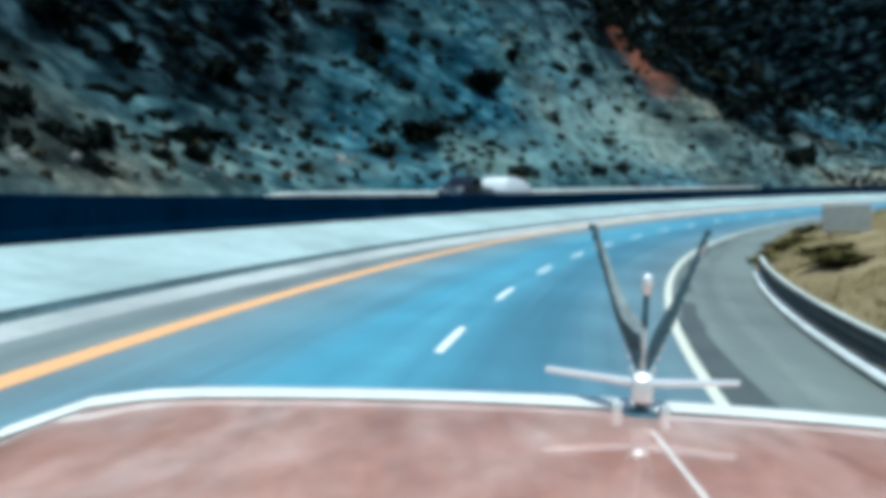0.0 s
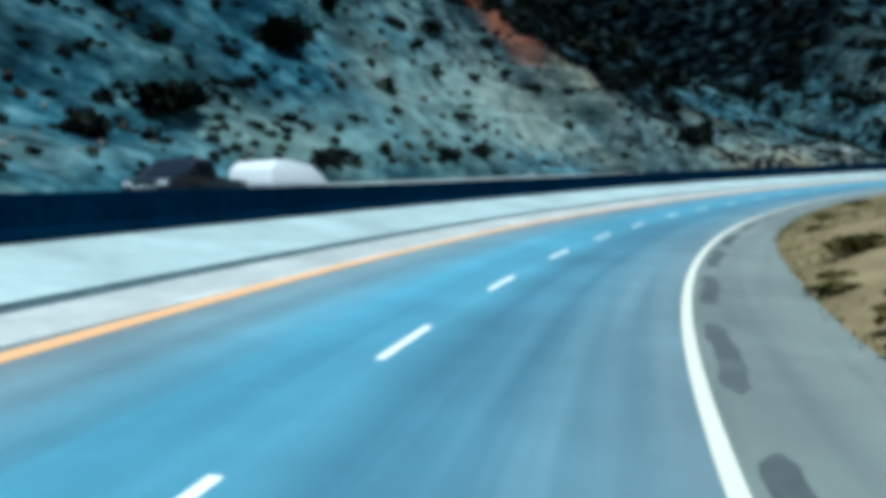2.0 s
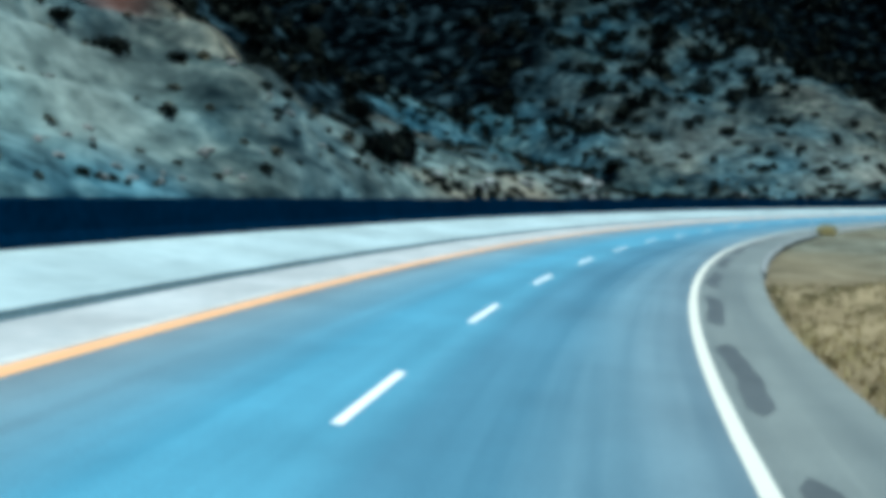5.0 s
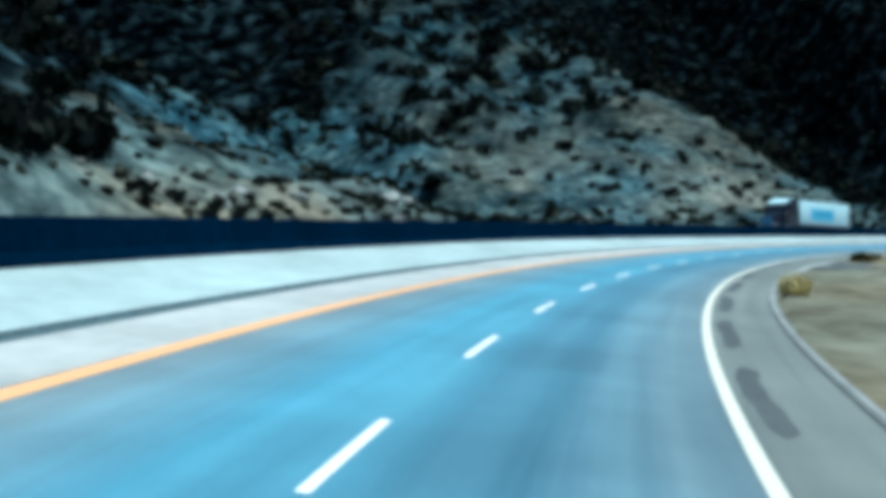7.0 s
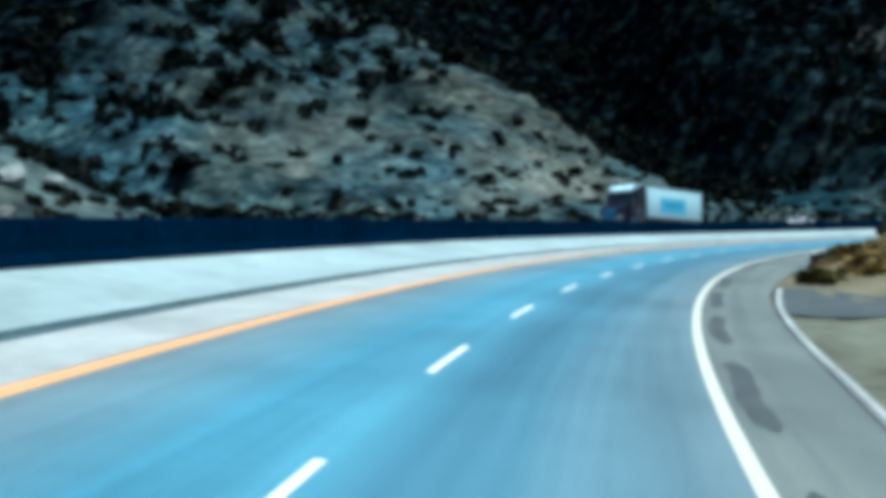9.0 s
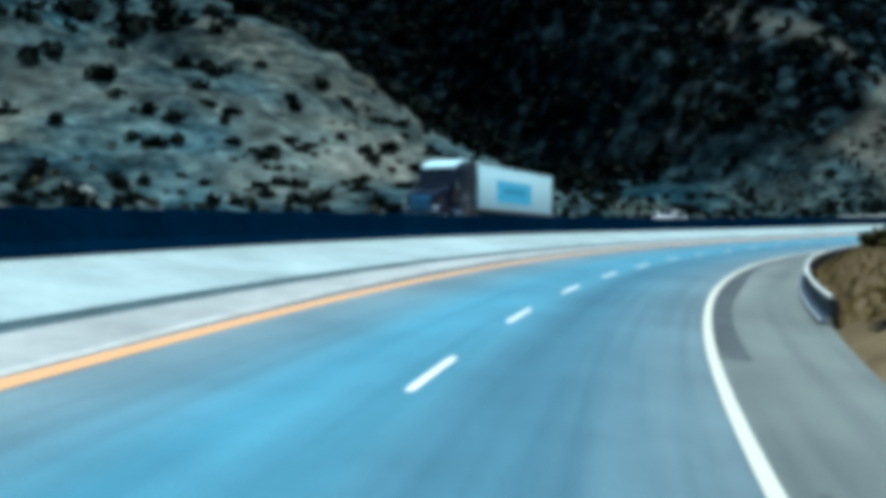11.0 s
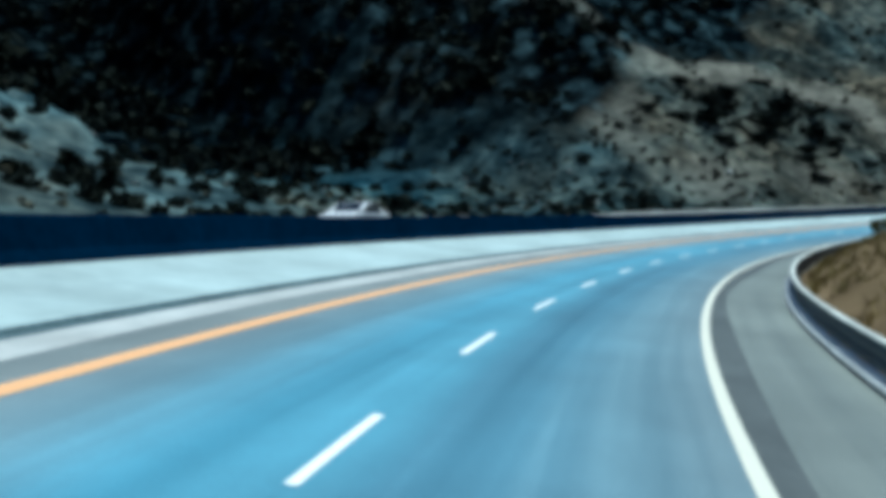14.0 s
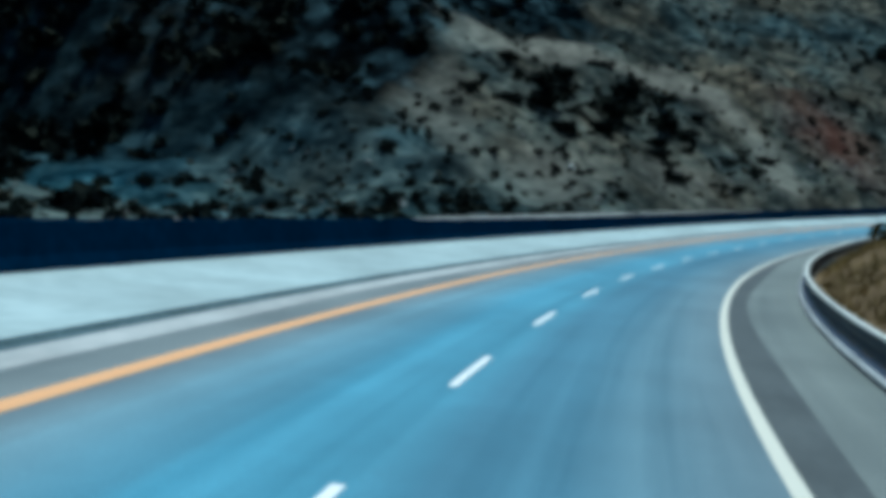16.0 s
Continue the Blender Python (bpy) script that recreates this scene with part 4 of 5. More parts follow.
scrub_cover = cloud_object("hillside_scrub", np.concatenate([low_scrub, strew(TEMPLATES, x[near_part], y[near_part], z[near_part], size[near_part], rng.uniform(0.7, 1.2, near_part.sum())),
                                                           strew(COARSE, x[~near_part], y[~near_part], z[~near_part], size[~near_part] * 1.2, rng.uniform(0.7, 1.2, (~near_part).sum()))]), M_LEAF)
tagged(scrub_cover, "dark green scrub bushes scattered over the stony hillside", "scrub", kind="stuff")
s, lat = scatter(4400, -20, 430, 80.0, 240.0, 1.0)
x, y, z = spots(s, lat)
keep = rng.uniform(0, 1, len(s)) < np.clip(0.75 + 1.5 * fbm(x, y, 30, 3, 85), 0, 1)
x, y, z = x[keep], y[keep], z[keep]
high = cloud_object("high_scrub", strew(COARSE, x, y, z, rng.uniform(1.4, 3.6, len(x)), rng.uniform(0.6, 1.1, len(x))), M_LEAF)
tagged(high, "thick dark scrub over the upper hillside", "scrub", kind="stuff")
s, lat = scatter(1100, -20, 420, 23.6, 60.0, 1.5)
open_ground = lat < np.interp(s, COVER_S, COVER_L) - 3
s, lat = s[open_ground], lat[open_ground]
x, y, z = spots(s, lat)
dry = cloud_object("dry_scrub", strew(COARSE, x, y, z, rng.uniform(0.18, 0.55, len(x)), rng.uniform(0.7, 1.3, len(x))), M_DRY)
tagged(dry, "dry tan grass clumps and small scrub on the slope", "dry scrub", kind="stuff")


def rock_cloud():
    """Angular stones of the slope in one mesh."""
    bm0 = bmesh.new()
    bmesh.ops.create_icosphere(bm0, subdivisions=1, radius=1)
    base = np.array([v.co[:] for v in bm0.verts])
    tri = np.array([[v.index for v in f.verts] for f in bm0.faces])
    bm0.free()
    s, lat = scatter(1500, -20, 420, 23.8, 55.0, 1.5)
    open_ground = lat < np.interp(s, COVER_S, COVER_L) - 4
    s, lat = s[open_ground], lat[open_ground]
    px, py, pz = spots(s, lat)
    k = rng.uniform(0, 1, len(s)) < np.clip(0.4 + 2.2 * fbm(px, py, 13, 3, 91), 0.05, 1)
    px, py, pz = px[k], py[k], pz[k]
    verts, faces = [], []
    for i in range(len(px)):
        size = min(0.5, rng.lognormal(-1.35, 0.4))
        shape = base * (1 + rng.uniform(-0.28, 0.28, (len(base), 1))) * rng.uniform(0.55, 1.25, 3) * (1, 1, 0.75)
        a = rng.uniform(0, 6.283)
        rot = np.array([[math.cos(a), -math.sin(a), 0], [math.sin(a), math.cos(a), 0], [0, 0, 1]])
        verts.append(shape @ rot.T * size + (px[i], py[i], pz[i] + 0.1 * size))
        faces.append(tri + i * len(base))
    ob = mesh_object("hillside_stones", np.concatenate(verts), np.concatenate(faces).tolist(), M_ROCK)
    return tagged(ob, "pale angular stones lying on the hillside", "stones", kind="stuff")


rock_cloud()


def boulder(s, lat, size, seed):
    """A pale angular block fallen to the foot of the slope."""
    r = np.random.default_rng(seed)
    bm = bmesh.new()
    bmesh.ops.create_icosphere(bm, subdivisions=2, radius=1)
    cuts = [(Vector(r.normal(size=3)).normalized(), r.uniform(0.55, 0.8)) for _ in range(9)]
    for v in bm.verts:
        for n, d in cuts:
            over = v.co.dot(n) - d
            if over > 0:
                v.co -= n * over
        v.co *= 1 + r.uniform(-0.04, 0.04)
        v.co = Vector((v.co.x * size * 0.65, v.co.y * size * 0.55, v.co.z * size * 0.5))
    x, y, z = spots([s], [lat])
    ob = part("boulder", bm, M_PALE_ROCK, None)
    tagged(ob, "pale angular boulder at the foot of the slope", "boulder", "boulders at the foot of the slope")
    ob.matrix_world = pose(float(x[0]), float(y[0]), float(z[0]) + 0.12 * size, float(r.uniform(-15, 15)), float(r.uniform(-15, 15)), float(r.uniform(0, 360)))


M_PALE_ROCK = speckled("pale boulder rock", (0.20, 0.22, 0.21), (0.42, 0.44, 0.41), 2.4, 0.9, 0.3, 0.7, 0.04)
for i, (s, lat, size) in enumerate([(165.5, 26.4, 1.1), (168.2, 27.4, 0.9), (172.6, 26.2, 1.2), (184.0, 26.6, 1.5), (187.5, 27.6, 0.9), (161.0, 27.8, 0.9), (233.0, 40.0, 1.4), (340.5, 33.0, 1.2), (362.0, 29.0, 1.0)]):
    boulder(s, lat, size, 700 + i)


def shrub(s, a, width, height, seed, label="dark rounded shrub on the stony slope", leaves=None, group="single shrubs on the slope"):
    """One bush with stems and a crown of leaves."""
    p = at(np.array([float(s)]), float(a), 0.0, False)
    z, _, _ = lay(p[:, 0].copy(), p[:, 1].copy())
    t = thing("shrub", label, "shrub", group)
    q = leaf_cloud(260, 0.6, 0.2, seed) * (width * 0.66, width * 0.66, height * 0.7)
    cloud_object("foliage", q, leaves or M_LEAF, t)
    r = np.random.default_rng(seed)
    for i in range(4):
        ang = r.uniform(0, 6.283)
        tip = (math.cos(ang) * width * 0.3, math.sin(ang) * width * 0.3, height * 0.55)
        part("stem", rod((0, 0, -0.25), tip, 0.045, 0.015, 6), M_POST, t)
    t.matrix_world = pose(float(p[0, 0]), float(p[0, 1]), float(z[0]) - 0.05, 0, 0, float(r.uniform(0, 360)))
    return t


FIRST_SLOPE = [(67.7, 37, 3.1, 2.5), (84, 30, 4.8, 2.6), (75.6, 41.6, 2.5, 1.5), (100.4, 35.2, 4.2, 3.2), (53.3, 33.7, 2.1, 1), (57.2, 29.5, 3.6, 1.2)]
PALE_SLOPE = [(127, 44.3, 2.4, 2.2), (134.5, 35, 2.2, 1.9), (109, 31.4, 1.6, 1), (134, 41, 1.9, 1.5), (107, 29.3, 1.2, 1), (124.7, 34.7, 1.2, 1), (132.7, 37.4, 1.4, 1.2),
              (137, 32.2, 1.2, 0.9), (118.4, 34.2, 1.8, 1), (115.9, 29.4, 2.2, 0.6)]
GULLY = [(152.7, 27, 2.6, 3.8), (161.6, 32, 2.4, 4.4), (149.8, 25.2, 2.6, 4.0), (157.8, 29.1, 3, 4.4), (168.6, 43.9, 3.1, 2.7)]
OPEN_SLOPE = [(231.6, 66, 3.2, 2.8), (288.6, 97.2, 3.2, 2.4), (254.8, 67.3, 3, 2.3), (255, 49.5, 1.7, 1.6), (263.5, 63.8, 2.6, 1.9), (262.2, 39.6, 1.5, 1.4), (268.6, 39.9, 2, 1.8),
              (267.4, 55.6, 1.7, 1.5), (257.5, 56.1, 1.6, 1.3), (248.2, 51.7, 1.5, 1.2), (258.5, 54.3, 1.8, 1.6), (269.6, 44.5, 1.8, 1.7), (254.6, 49.6, 1.8, 1.2), (249, 40.2, 1.4, 1),
              (258.6, 46.8, 1.8, 1.3), (272.3, 39.5, 1.9, 1.7), (276.7, 39.1, 1.5, 1.1)]
LAST_SLOPE = [(341.8, 85, 4.2, 3.4), (370, 45.6, 2.3, 2.2), (377, 45, 4.6, 2.2), (383.5, 45.5, 3.6, 2.0), (379, 38, 5.4, 4.4), (368, 38, 5.2, 2.6), (383.3, 40.3, 4.4, 3.8), (373, 33.7, 4, 2.6),
              (378, 30.6, 3.2, 1.7), (376.6, 26.1, 3.4, 2.2), (368.7, 58, 5, 3.4), (371.5, 42, 3.2, 2.2), (374.5, 41.5, 3.6, 2.4), (364.5, 39, 2.8, 2.0), (376, 35.5, 3.4, 2.2), (387.5, 39.5, 3.4, 2.4), (386, 34, 3.2, 1.8), (381, 33, 2.8, 1.8), (366, 33.5, 2.6, 1.8), (362, 42.5, 2.2, 1.6), (391, 37, 2.6, 1.6)]
for slope, words, named in ((FIRST_SLOPE, "dark spreading shrub on the bluish stony slope", "shrubs on the first slope"),
                            (PALE_SLOPE, "small dark shrub on the pale bare slope", "shrubs on the pale slope"),
                            (GULLY, "tall dark shrub at the mouth of the gully", "shrubs in the gully"),
                            (OPEN_SLOPE, "round dark shrub on the open grey slope", "shrubs on the open slope"),
                            (LAST_SLOPE, "dark shrub in the scrub ringed by pale earth", "shrubs on the last slope")):
    for i, (s, lat, w, h) in enumerate(slope):
        shrub(s, -lat, w, h, 300 + i + int(s), words, group=named)
M_PALE_GRASS = leaf_material("pale dry grass", (0.60, 0.51, 0.26), (0.72, 0.62, 0.34), (0.82, 0.72, 0.43))


def grass_clump(s, a, width, height, seed):
    """A domed clump of many thin dry blades."""
    r = np.random.default_rng(seed)
    n = 500
    t = thing("grass_clump", "low domed clump of pale dry grass at the lay-by", "grass clump", "dry clumps at the lay-by")
    ang, out = r.uniform(0, 6.283, n), np.sqrt(r.uniform(0, 1, n))
    base = np.stack([np.cos(ang) * out * width * 0.42, np.sin(ang) * out * width * 0.42, np.full(n, -0.06)], -1)
    rise = height * (1.15 - 0.6 * out ** 2) * r.uniform(0.6, 1.0, n)
    lean = (0.15 + 0.5 * out) * rise
    tip = base + np.stack([np.cos(ang) * lean, np.sin(ang) * lean, rise + 0.06], -1)
    turn = r.uniform(0, 6.283, n)
    side = np.stack([np.cos(turn), np.sin(turn), 0 * turn], -1) * 0.022
    cloud_object("tussock", np.stack([base - side, base + side, tip + side * 0.35, tip - side * 0.35], 1), M_PALE_GRASS, t)
    part("root_mound", ball(0, 0, -0.03, width * 0.46, width * 0.46, height * 0.8), M_PALE_GRASS, t)
    p = at(np.array([float(s)]), float(a), 0.0, False)
    z, _, _ = lay(p[:, 0].copy(), p[:, 1].copy())
    t.matrix_world = pose(float(p[0, 0]), float(p[0, 1]), float(z[0]), 0, 0, float(r.uniform(0, 360)))


for i, (s, a, w, h) in enumerate([(150.8, 6.12, 0.85, 0.78), (151.9, 6.2, 0.6, 0.6), (149.9, 6.3, 0.5, 0.4)]):
    grass_clump(s, a, w, h, 500 + i)


M_OLIVE = leaf_material("olive bush leaves", (0.045, 0.040, 0.015), (0.09, 0.076, 0.028), (0.16, 0.135, 0.055))
for i, (s, a, w, h) in enumerate([(50.5, 7.6, 1.5, 0.7), (52.5, 8.0, 1.7, 0.7), (34.5, 8.9, 2.0, 0.5), (37.0, 9.0, 2.2, 0.55), (40.0, 9.3, 1.8, 0.5), (63, 8.0, 1.6, 0.7), (43.5, 6.9, 1.2, 0.35), (46.0, 6.8, 1.4, 0.4), (48.3, 6.9, 1.1, 0.35), (56.0, 6.8, 1.3, 0.35), (59.5, 7.0, 1.1, 0.3), (73, 7.1, 0.8, 0.4), (80, 7.3, 0.9, 0.4), (85, 6.9, 0.9, 0.45), (96, 7.8, 1.2, 0.5)]):
    shrub(s, a, w, h, 420 + i, "low olive-green bush on the dry grass bank", M_OLIVE, "bushes on the grass bank")


shrub(187.5, 7.5, 1.9, 0.9, 401, "dark olive bush at the end of the lay-by", M_OLIVE, "bushes at the end of the lay-by")
M_GOLD = leaf_material("golden dry leaves", (0.13, 0.085, 0.03), (0.24, 0.17, 0.065), (0.36, 0.26, 0.12))
for i, (s, a, w, h) in enumerate([(193.5, 9.4, 2.2, 0.9), (198, 9.2, 2.4, 1.0), (203, 8.8, 2.2, 1.0), (196, 11.5, 2.6, 1.1)]):
    shrub(s, a, w, h, 402 + i, "golden-brown dry bush past the end of the lay-by", M_GOLD, "bushes at the end of the lay-by")
for i, (s, a, w, h) in enumerate([(222, 9.6, 2.2, 1.2), (236, 11.5, 2.8, 1.5), (252, 10.4, 2.4, 1.2), (268, 12.2, 3.0, 1.6), (284, 10.2, 2.2, 1.1), (297, 11.6, 2.8, 1.5), (312, 10.0, 2.4, 1.2), (328, 11.8, 3.2, 1.7), (338, 9.8, 2.4, 1.3)]):
    shrub(s, a, w, h, 440 + i, "brown-green bush on the bank behind the guard rail", M_OLIVE, "bushes behind the guard rail")


def tufts(name, count, s0, s1, a0, a1, mat, label, tall=1.0):
    """Dry grass blades in tufts on the bank beside the road."""
    s, a = rng.uniform(s0, s1, count), a0 + (a1 - a0) * rng.uniform(0, 1, count) ** 1.3
    p = at(s, a, 0.0, False)
    z, _, _ = lay(p[:, 0].copy(), p[:, 1].copy())
    k = (fbm(p[:, 0], p[:, 1], 4, 3, 95) > -0.08) & (a > verge_edge(s) + 0.15)
    x, y, z = p[k, 0], p[k, 1], z[k]
    quads = []
    for b in range(6):
        ang, lean = rng.uniform(0, 6.283, len(x)), rng.uniform(0.1, 0.5, len(x))
        h = rng.uniform(0.05, 0.17, len(x)) * tall
        ox, oy = x + rng.normal(0, 0.07, len(x)), y + rng.normal(0, 0.07, len(x))
        dx, dy, w = np.cos(ang), np.sin(ang), 0.022
        base = np.stack([ox, oy, z - 0.03], -1)
        tip = base + np.stack([dx * lean * h, dy * lean * h, h], -1)
        side = np.stack([-dy * w, dx * w, 0 * dx], -1)
        quads.append(np.stack([base - side, base + side, tip + side * 0.3, tip - side * 0.3], 1))
    return tagged(cloud_object(name, np.concatenate(quads), mat), label, "grass", kind="stuff")


tufts("bank_grass", 11000, -10, 112, 5.5, 17.0, M_GRASS, "dry yellow grass on the bank beside the shoulder")
M_BROWN = leaf_material("brown grass", (0.10, 0.072, 0.024), (0.22, 0.165, 0.065), (0.36, 0.28, 0.13))
tufts("bank_grass", 6500, 200, 350, 6.6, 17.0, M_BROWN, "dry brown grass on the bank behind the guard rail", 2.0)


s, a = rng.uniform(-20, 400, 700), rng.uniform(22, 120, 700)
p = at(s, a, 0.0, False)
zz, _, _ = lay(p[:, 0].copy(), p[:, 1].copy())
k = fbm(p[:, 0], p[:, 1], 22, 3, 97) > -0.02
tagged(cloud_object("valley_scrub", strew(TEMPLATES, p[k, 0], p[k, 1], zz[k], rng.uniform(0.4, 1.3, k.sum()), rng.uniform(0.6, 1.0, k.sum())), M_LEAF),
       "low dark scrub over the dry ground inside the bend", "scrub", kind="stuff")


# a sign board on two posts and a dark asphalt side track at the lay-by
def sign_board():
    t = thing("sign_board", "pale grey weathered blank sign board on the grass bank", "sign")
    part("board", box(-0.95, 0.95, -0.02, 0.02, 0.2, 1.35, 0.02), M_GUTTER, t)
    part("board_frame", box(-0.98, 0.98, 0.02, 0.05, 0.17, 1.38, 0.01), M_STEEL, t)
    for x in (-0.65, 0.65):
        part("post", box(x - 0.05, x + 0.05, 0.05, 0.13, -0.6, 1.3, 0.01), M_POST, t)
    p = at(np.array([47.5]), 9.9, 0.0, False)
    z, _, _ = lay(p[:, 0].copy(), p[:, 1].copy())
    t.matrix_world = pose(float(p[0, 0]), float(p[0, 1]), float(z[0]), 0, 0, heading(47.5) - 8)


sign_board()


def side_track():
    """A short paved track leaving the shoulder, laid on the ground."""
    n, m = 24, 8
    verts, faces = [], []
    for i in range(n + 1):
        for j in range(m + 1):
            a = 5.7 + 26 * i / n
            s = 173.5 + 10 * j / m + 0.22 * (a - 5.7)
            p = at(np.array([s]), a, 0.0, False)
            z, _, _ = lay(p[:, 0].copy(), p[:, 1].copy())
            verts.append((p[0, 0], p[0, 1], z[0] + 0.05))
    for i in range(n):
        for j in range(m):
            k = i * (m + 1) + j
            faces.append((k, k + m + 1, k + m + 2, k + 1))
    ob = mesh_object("side_track", verts, faces, M_TAR)
    tagged(ob, "dark asphalt side track leaving the shoulder", "side track", kind="structure")


side_track()


# ---------------------------------------------------------------- red truck front with its ornament
def chalky_paint():
    """Sun-faded red paint, chalked to pink in broad patches, under a worn clear coat."""
    m, tree, b = material("faded red paint", 0.4, 0, 0.5)
    broad, small = noise_fac(tree, 4.5, 4, (1, 0.35, 1)), noise_fac(tree, 14.0, 5, (1, 0.4, 1))
    col = ramp(tree, broad, [(0.34, (0.48, 0.225, 0.168)), (0.52, (0.60, 0.345, 0.28)), (0.66, (0.69, 0.47, 0.41))])
    col = mix(tree, col, ramp(tree, small, [(0.36, (0.86, 0.84, 0.83)), (0.60, (1.06, 1.06, 1.06))]), 1.0, "MULTIPLY")
    tree.links.new(col, b.inputs["Base Color"])
    tree.links.new(ramp(tree, small, [(0.3, (0.30,) * 3), (0.7, (0.5,) * 3)]), b.inputs["Roughness"])
    b.inputs["Coat Weight"].default_value = 0.9
    b.inputs["Coat Roughness"].default_value = 0.06
    bump(tree, b, small, 0.12, 0.003)
    return m


M_RED = chalky_paint()
M_WING = plain("dark plated wing", (0.055, 0.12, 0.15), 0.4, 0.2, 0.2, 0.35, 40)
M_TEAL = plain("pale teal plating", (0.42, 0.56, 0.58), 0.35, 0.2, 0.3, 0.3, 45)
M_PINK = plain("pale pink trim", (0.80, 0.66, 0.60), 0.4, 0, 0.3, 0.1, 8)
M_TRIM = plain("cream-white trim", (0.78, 0.76, 0.70), 0.4, 0.05, 0.2, 0.08, 6)
M_BRIGHT = plain("polished trim", (0.86, 0.87, 0.85), 0.22, 0.35, 0.4, 0.05, 10)


def red_truck():
    """The front end of a red truck standing on the lane: hood, fenders, grille, bumper, wheels, ornament."""
    t = thing("red_truck", "faded red truck front with polished trim and a winged ornament", "truck")
    # hood: crowned top with rounded sides and nose; local y is ahead, x to the right
    bm = bmesh.new()
    nx, ny = 28, 14
    grid = []
    for j in range(ny + 1):
        y = -1.55 + 1.55 * j / ny
        row = []
        for i in range(nx + 1):
            u = -1 + 2 * i / nx
            half = 1.09
            x = u * half
            nose = y - (0.10 * u ** 2 + 0.42 * max(0, abs(u) - 0.72) ** 2 / 0.078) * (j / ny)
            z = 1.905 - 0.03 * u ** 2 - 0.10 * max(0, abs(u) - 0.86) ** 2 / 0.02 - 0.016 * (1.55 + y) * 0.3
            row.append(bm.verts.new((x, nose, z)))
        grid.append(row)
    low = [bm.verts.new((v.co.x * 1.0, v.co.y + 0.02, v.co.z - 0.05)) for v in grid[-1]]
    grid.append(low)
    grid.append([bm.verts.new((v.co.x, v.co.y + 0.01, min(v.co.z - 0.3, 1.5))) for v in low])
    for j in range(len(grid) - 1):
        for i in range(nx):
            bm.faces.new((grid[j][i], grid[j][i + 1], grid[j + 1][i + 1], grid[j + 1][i]))
    hood = part("hood", bm, M_RED, t)
    # bright strip along the front lip
    bm = bmesh.new()
    ring = []
    for i in range(nx + 1):
        v = hood.data.vertices[ny * (nx + 1) + i].co
        ring.append([bm.verts.new(v + Vector(o)) for o in ((0, -0.045, 0.004), (0, -0.01, 0.016), (0, 0.03, 0.006), (0, 0.035, -0.03))])
    for i in range(nx):
        for k in range(3):
            bm.faces.new((ring[i][k], ring[i + 1][k], ring[i + 1][k + 1], ring[i][k + 1]))
    part("lip_trim", bm, M_TRIM, hood, "bright trim strip along the hood's front lip")
    part("hood_rib", prism([(-1.55, 1.905), (-0.1, 1.885), (-0.06, 1.890), (-0.1, 1.897), (-1.55, 1.917)], -0.005, 0.005, 0.002, 1), M_PINK, hood, "pale centre rib")
    for x in (-1, 1):
        fender = part("fender", prism([(-1.5, 1.0), (-1.5, 1.5), (-0.9, 1.62), (-0.3, 1.6), (0.05, 1.35), (0.1, 0.9), (-0.1, 0.6), (-0.2, 1.0), (-0.55, 1.2), (-0.95, 1.05), (-1.1, 0.7)], min(x * 0.82, x * 1.2), max(x * 0.82, x * 1.2), 0.05), M_RED, t)
        part("headlamp", disc(x * 0.98, 0.09, 1.18, 0.11, 0.09, 18, 0.01, "Y"), M_LAMP, fender, "round headlamp")
        wheel(t, x * 1.0, -0.62, 0.5, 0.3)
    grille = part("grille", box(-0.62, 0.62, -0.06, 0.05, 0.8, 1.56, 0.03), M_BRIGHT, t, "polished grille")
    for i in range(9):
        xx = -0.52 + 1.04 * i / 8
        part("grille_bar", box(xx - 0.025, xx + 0.025, 0.045, 0.075, 0.86, 1.5), M_DARK, grille)
    part("front_bumper", box(-1.2, 1.2, 0.08, 0.28, 0.42, 0.78, 0.06), M_BRIGHT, t, "polished bumper")
    part("chassis_rail", box(-0.5, -0.36, -2.2, 0.1, 0.55, 0.78, 0.02), M_DARK, t)
    part("chassis_rail", box(0.36, 0.5, -2.2, 0.1, 0.55, 0.78, 0.02), M_DARK, t)
    part("front_axle", rod((-1.0, -0.62, 0.5), (1.0, -0.62, 0.5), 0.07), M_DARK, t)
    part("engine_block", box(-0.4, 0.4, -1.5, -0.2, 0.7, 1.45, 0.08), M_DARK, t)
    # ornament: base, block, side rods, two upright saw-edged blades in a V, egg-shaped knob on a stem
    o = part("ornament", box(-0.03, 0.03, -0.11, -0.035, 1.88, 1.903, 0.008), M_WING, t, "polished winged ornament on the hood's nose")
    part("block", prism([(-0.095, 1.918), (-0.05, 1.918), (-0.052, 1.962), (-0.075, 1.974), (-0.092, 1.962)], -0.019, 0.019, 0.008), M_BRIGHT, o)
    part("neck", rod((0, -0.072, 1.9), (0, -0.072, 1.925), 0.014, 0.011), M_WING, o)
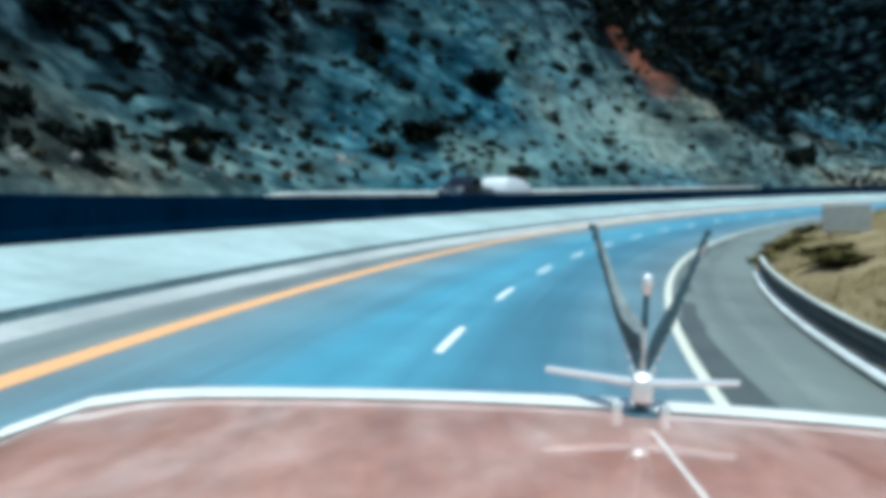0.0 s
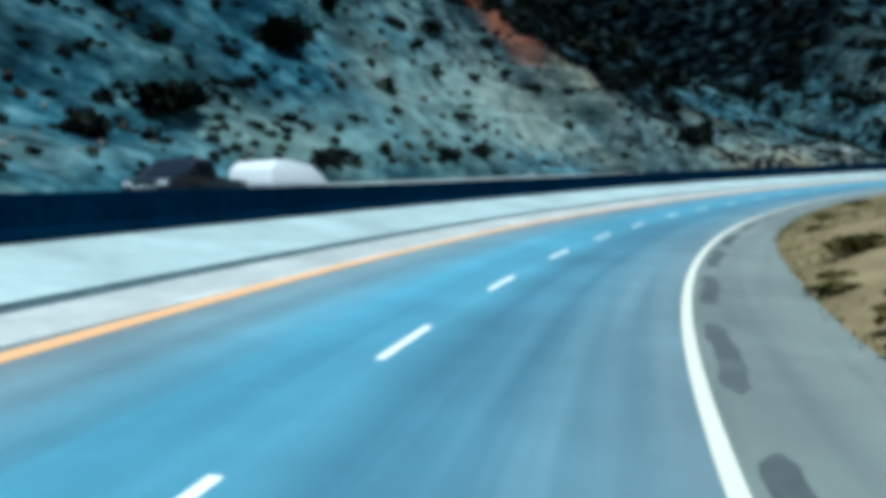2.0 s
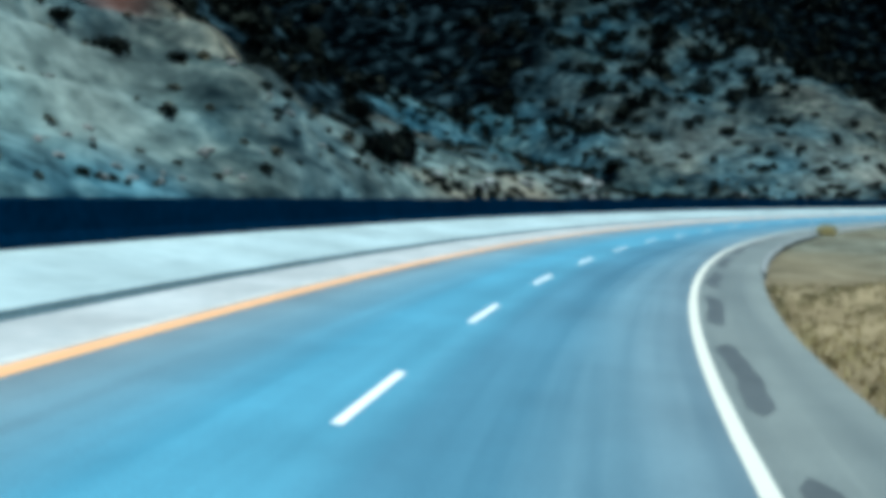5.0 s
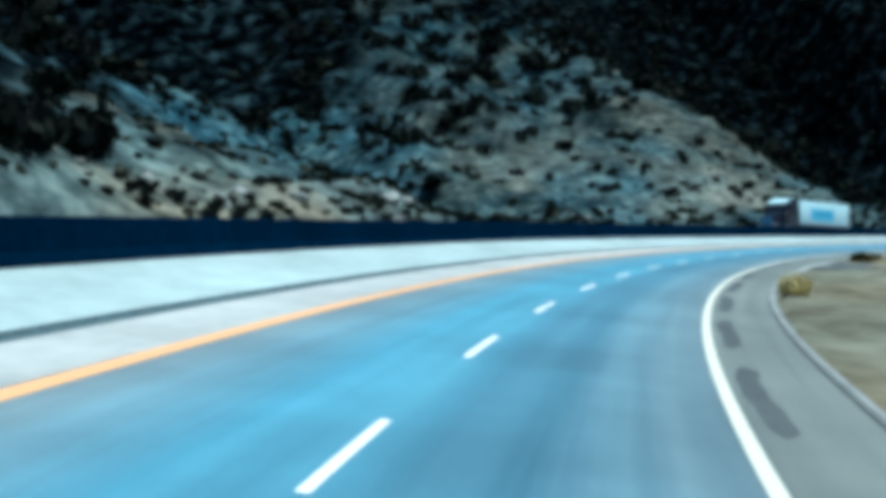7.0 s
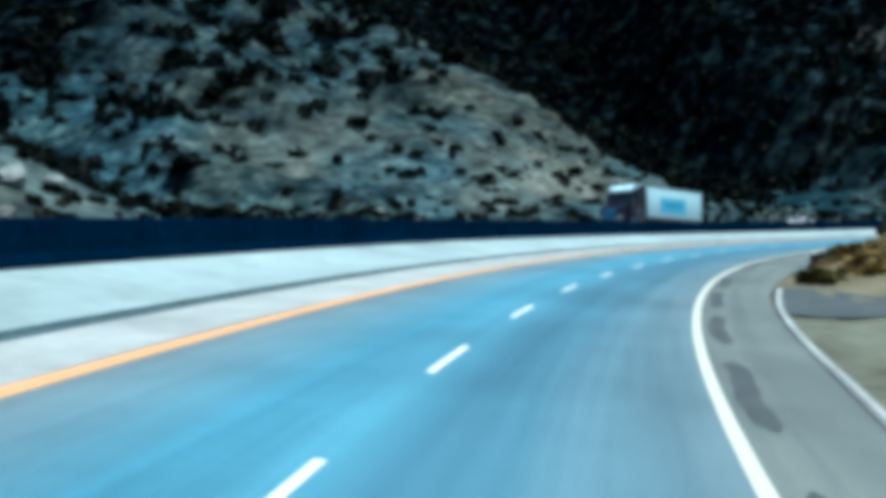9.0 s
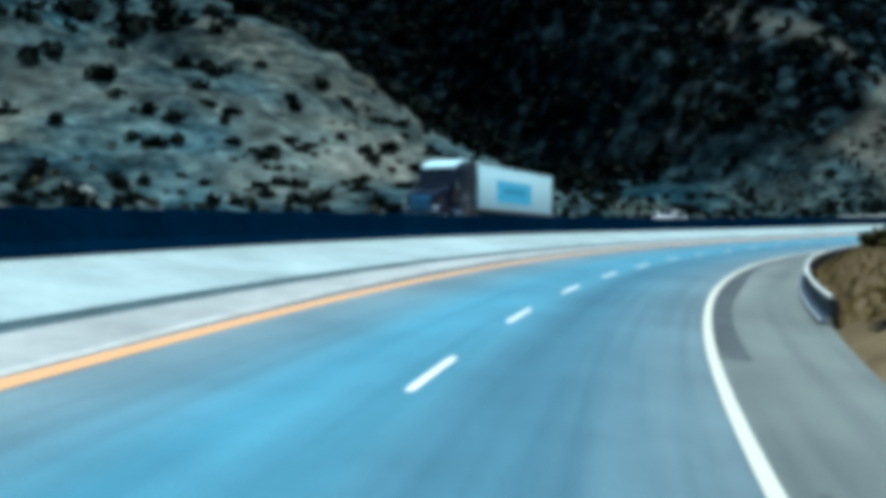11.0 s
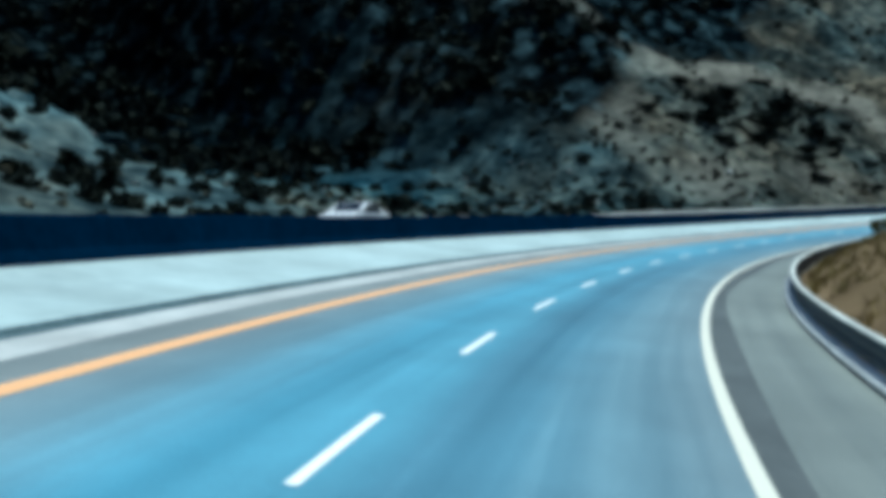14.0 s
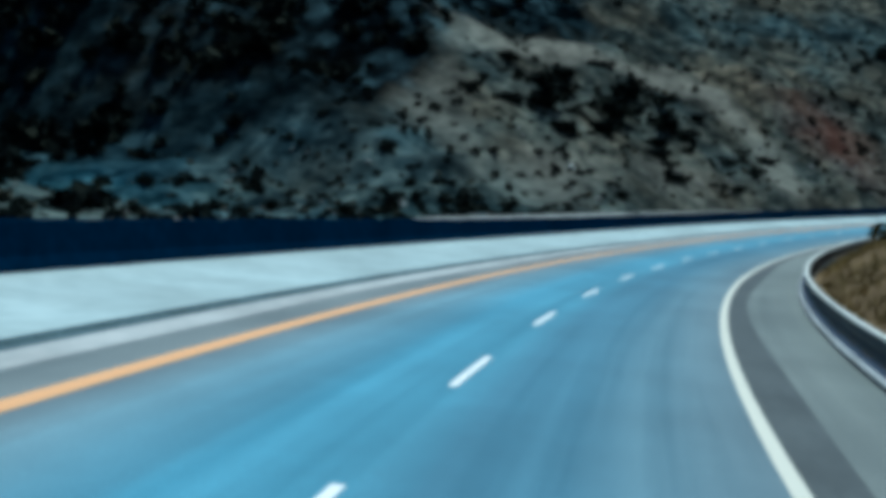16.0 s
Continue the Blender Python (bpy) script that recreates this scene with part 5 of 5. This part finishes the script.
    for x in (-1, 1):
        bm = rod((x * 0.015, -0.07, 1.953), (x * 0.165, -0.07, 1.962 + 0.006 * (x < 0)), 0.0075, 0.005)
        ball(x * 0.165, -0.07, 1.962 + 0.006 * (x < 0), 0.006, 0.006, 0.006, bm, 1)
        part("side_rod", bm, M_BRIGHT, o)
        blade = [(0.008, 1.972), (0.022, 1.998), (0.049, 2.058), (0.075, 2.138), (0.100, 2.222), (0.094, 2.226), (0.066, 2.155), (0.036, 2.095), (0.012, 2.062), (0.002, 2.0)]
        if x > 0:
            blade = blade[:5] + [(0.096, 2.225), (0.070, 2.15), (0.042, 2.09), (0.018, 2.045), (0.002, 1.995)]
        wing = part("wing", panel([(x * a, -0.075, b) for a, b in blade], 0.010, (0, 1, 0)), M_WING, o, "dark toothed wing")
        for i in range(15):
            f = i / 14
            a, b = 0.016 + 0.083 * f, 1.978 + 0.243 * f ** 0.9
            part("wing_tooth", ball(x * (a + 0.003), -0.07, b, 0.005, 0.006, 0.0085, None, 1), M_BRIGHT if i < 5 or i % 3 == 0 else M_WING, wing)
        if x < 0:
            part("inner_rim", panel([(x * a, -0.084, b) for a, b in ((0.094, 2.22), (0.078, 2.165), (0.06, 2.11), (0.042, 2.065), (0.018, 2.042), (0.003, 2.04), (0.006, 2.056), (0.03, 2.085), (0.056, 2.135), (0.078, 2.185))], 0.006, (0, 1, 0)), M_TEAL, wing, "pale teal inner rim")
        part("foot", box(x * 0.042 - 0.009, x * 0.042 + 0.009, -0.09, -0.06, 1.885, 1.918, 0.004), M_BRIGHT, o)
    part("stem", rod((0, -0.07, 1.97), (0, -0.07, 2.05), 0.005, 0.004), M_BRIGHT, o)
    part("upper_stem", rod((0, -0.07, 2.05), (0, -0.07, 2.115), 0.006, 0.005), M_WING, o)
    part("knob", ball(0, -0.07, 2.125, 0.011, 0.011, 0.021), M_BRIGHT, o)
    shade(t)
    for o in t.children:
        if o.name.startswith("wheel"):
            o.location.z += 0.04
    base = at(np.array(2.1), 1.545, 0.0)
    t.matrix_world = pose(*(float(v) for v in base), 0, 0, heading(2.1)) @ pose(0, 0, 0, 0, 2.3, 0) @ pose(0, 0, -0.04)


red_truck()
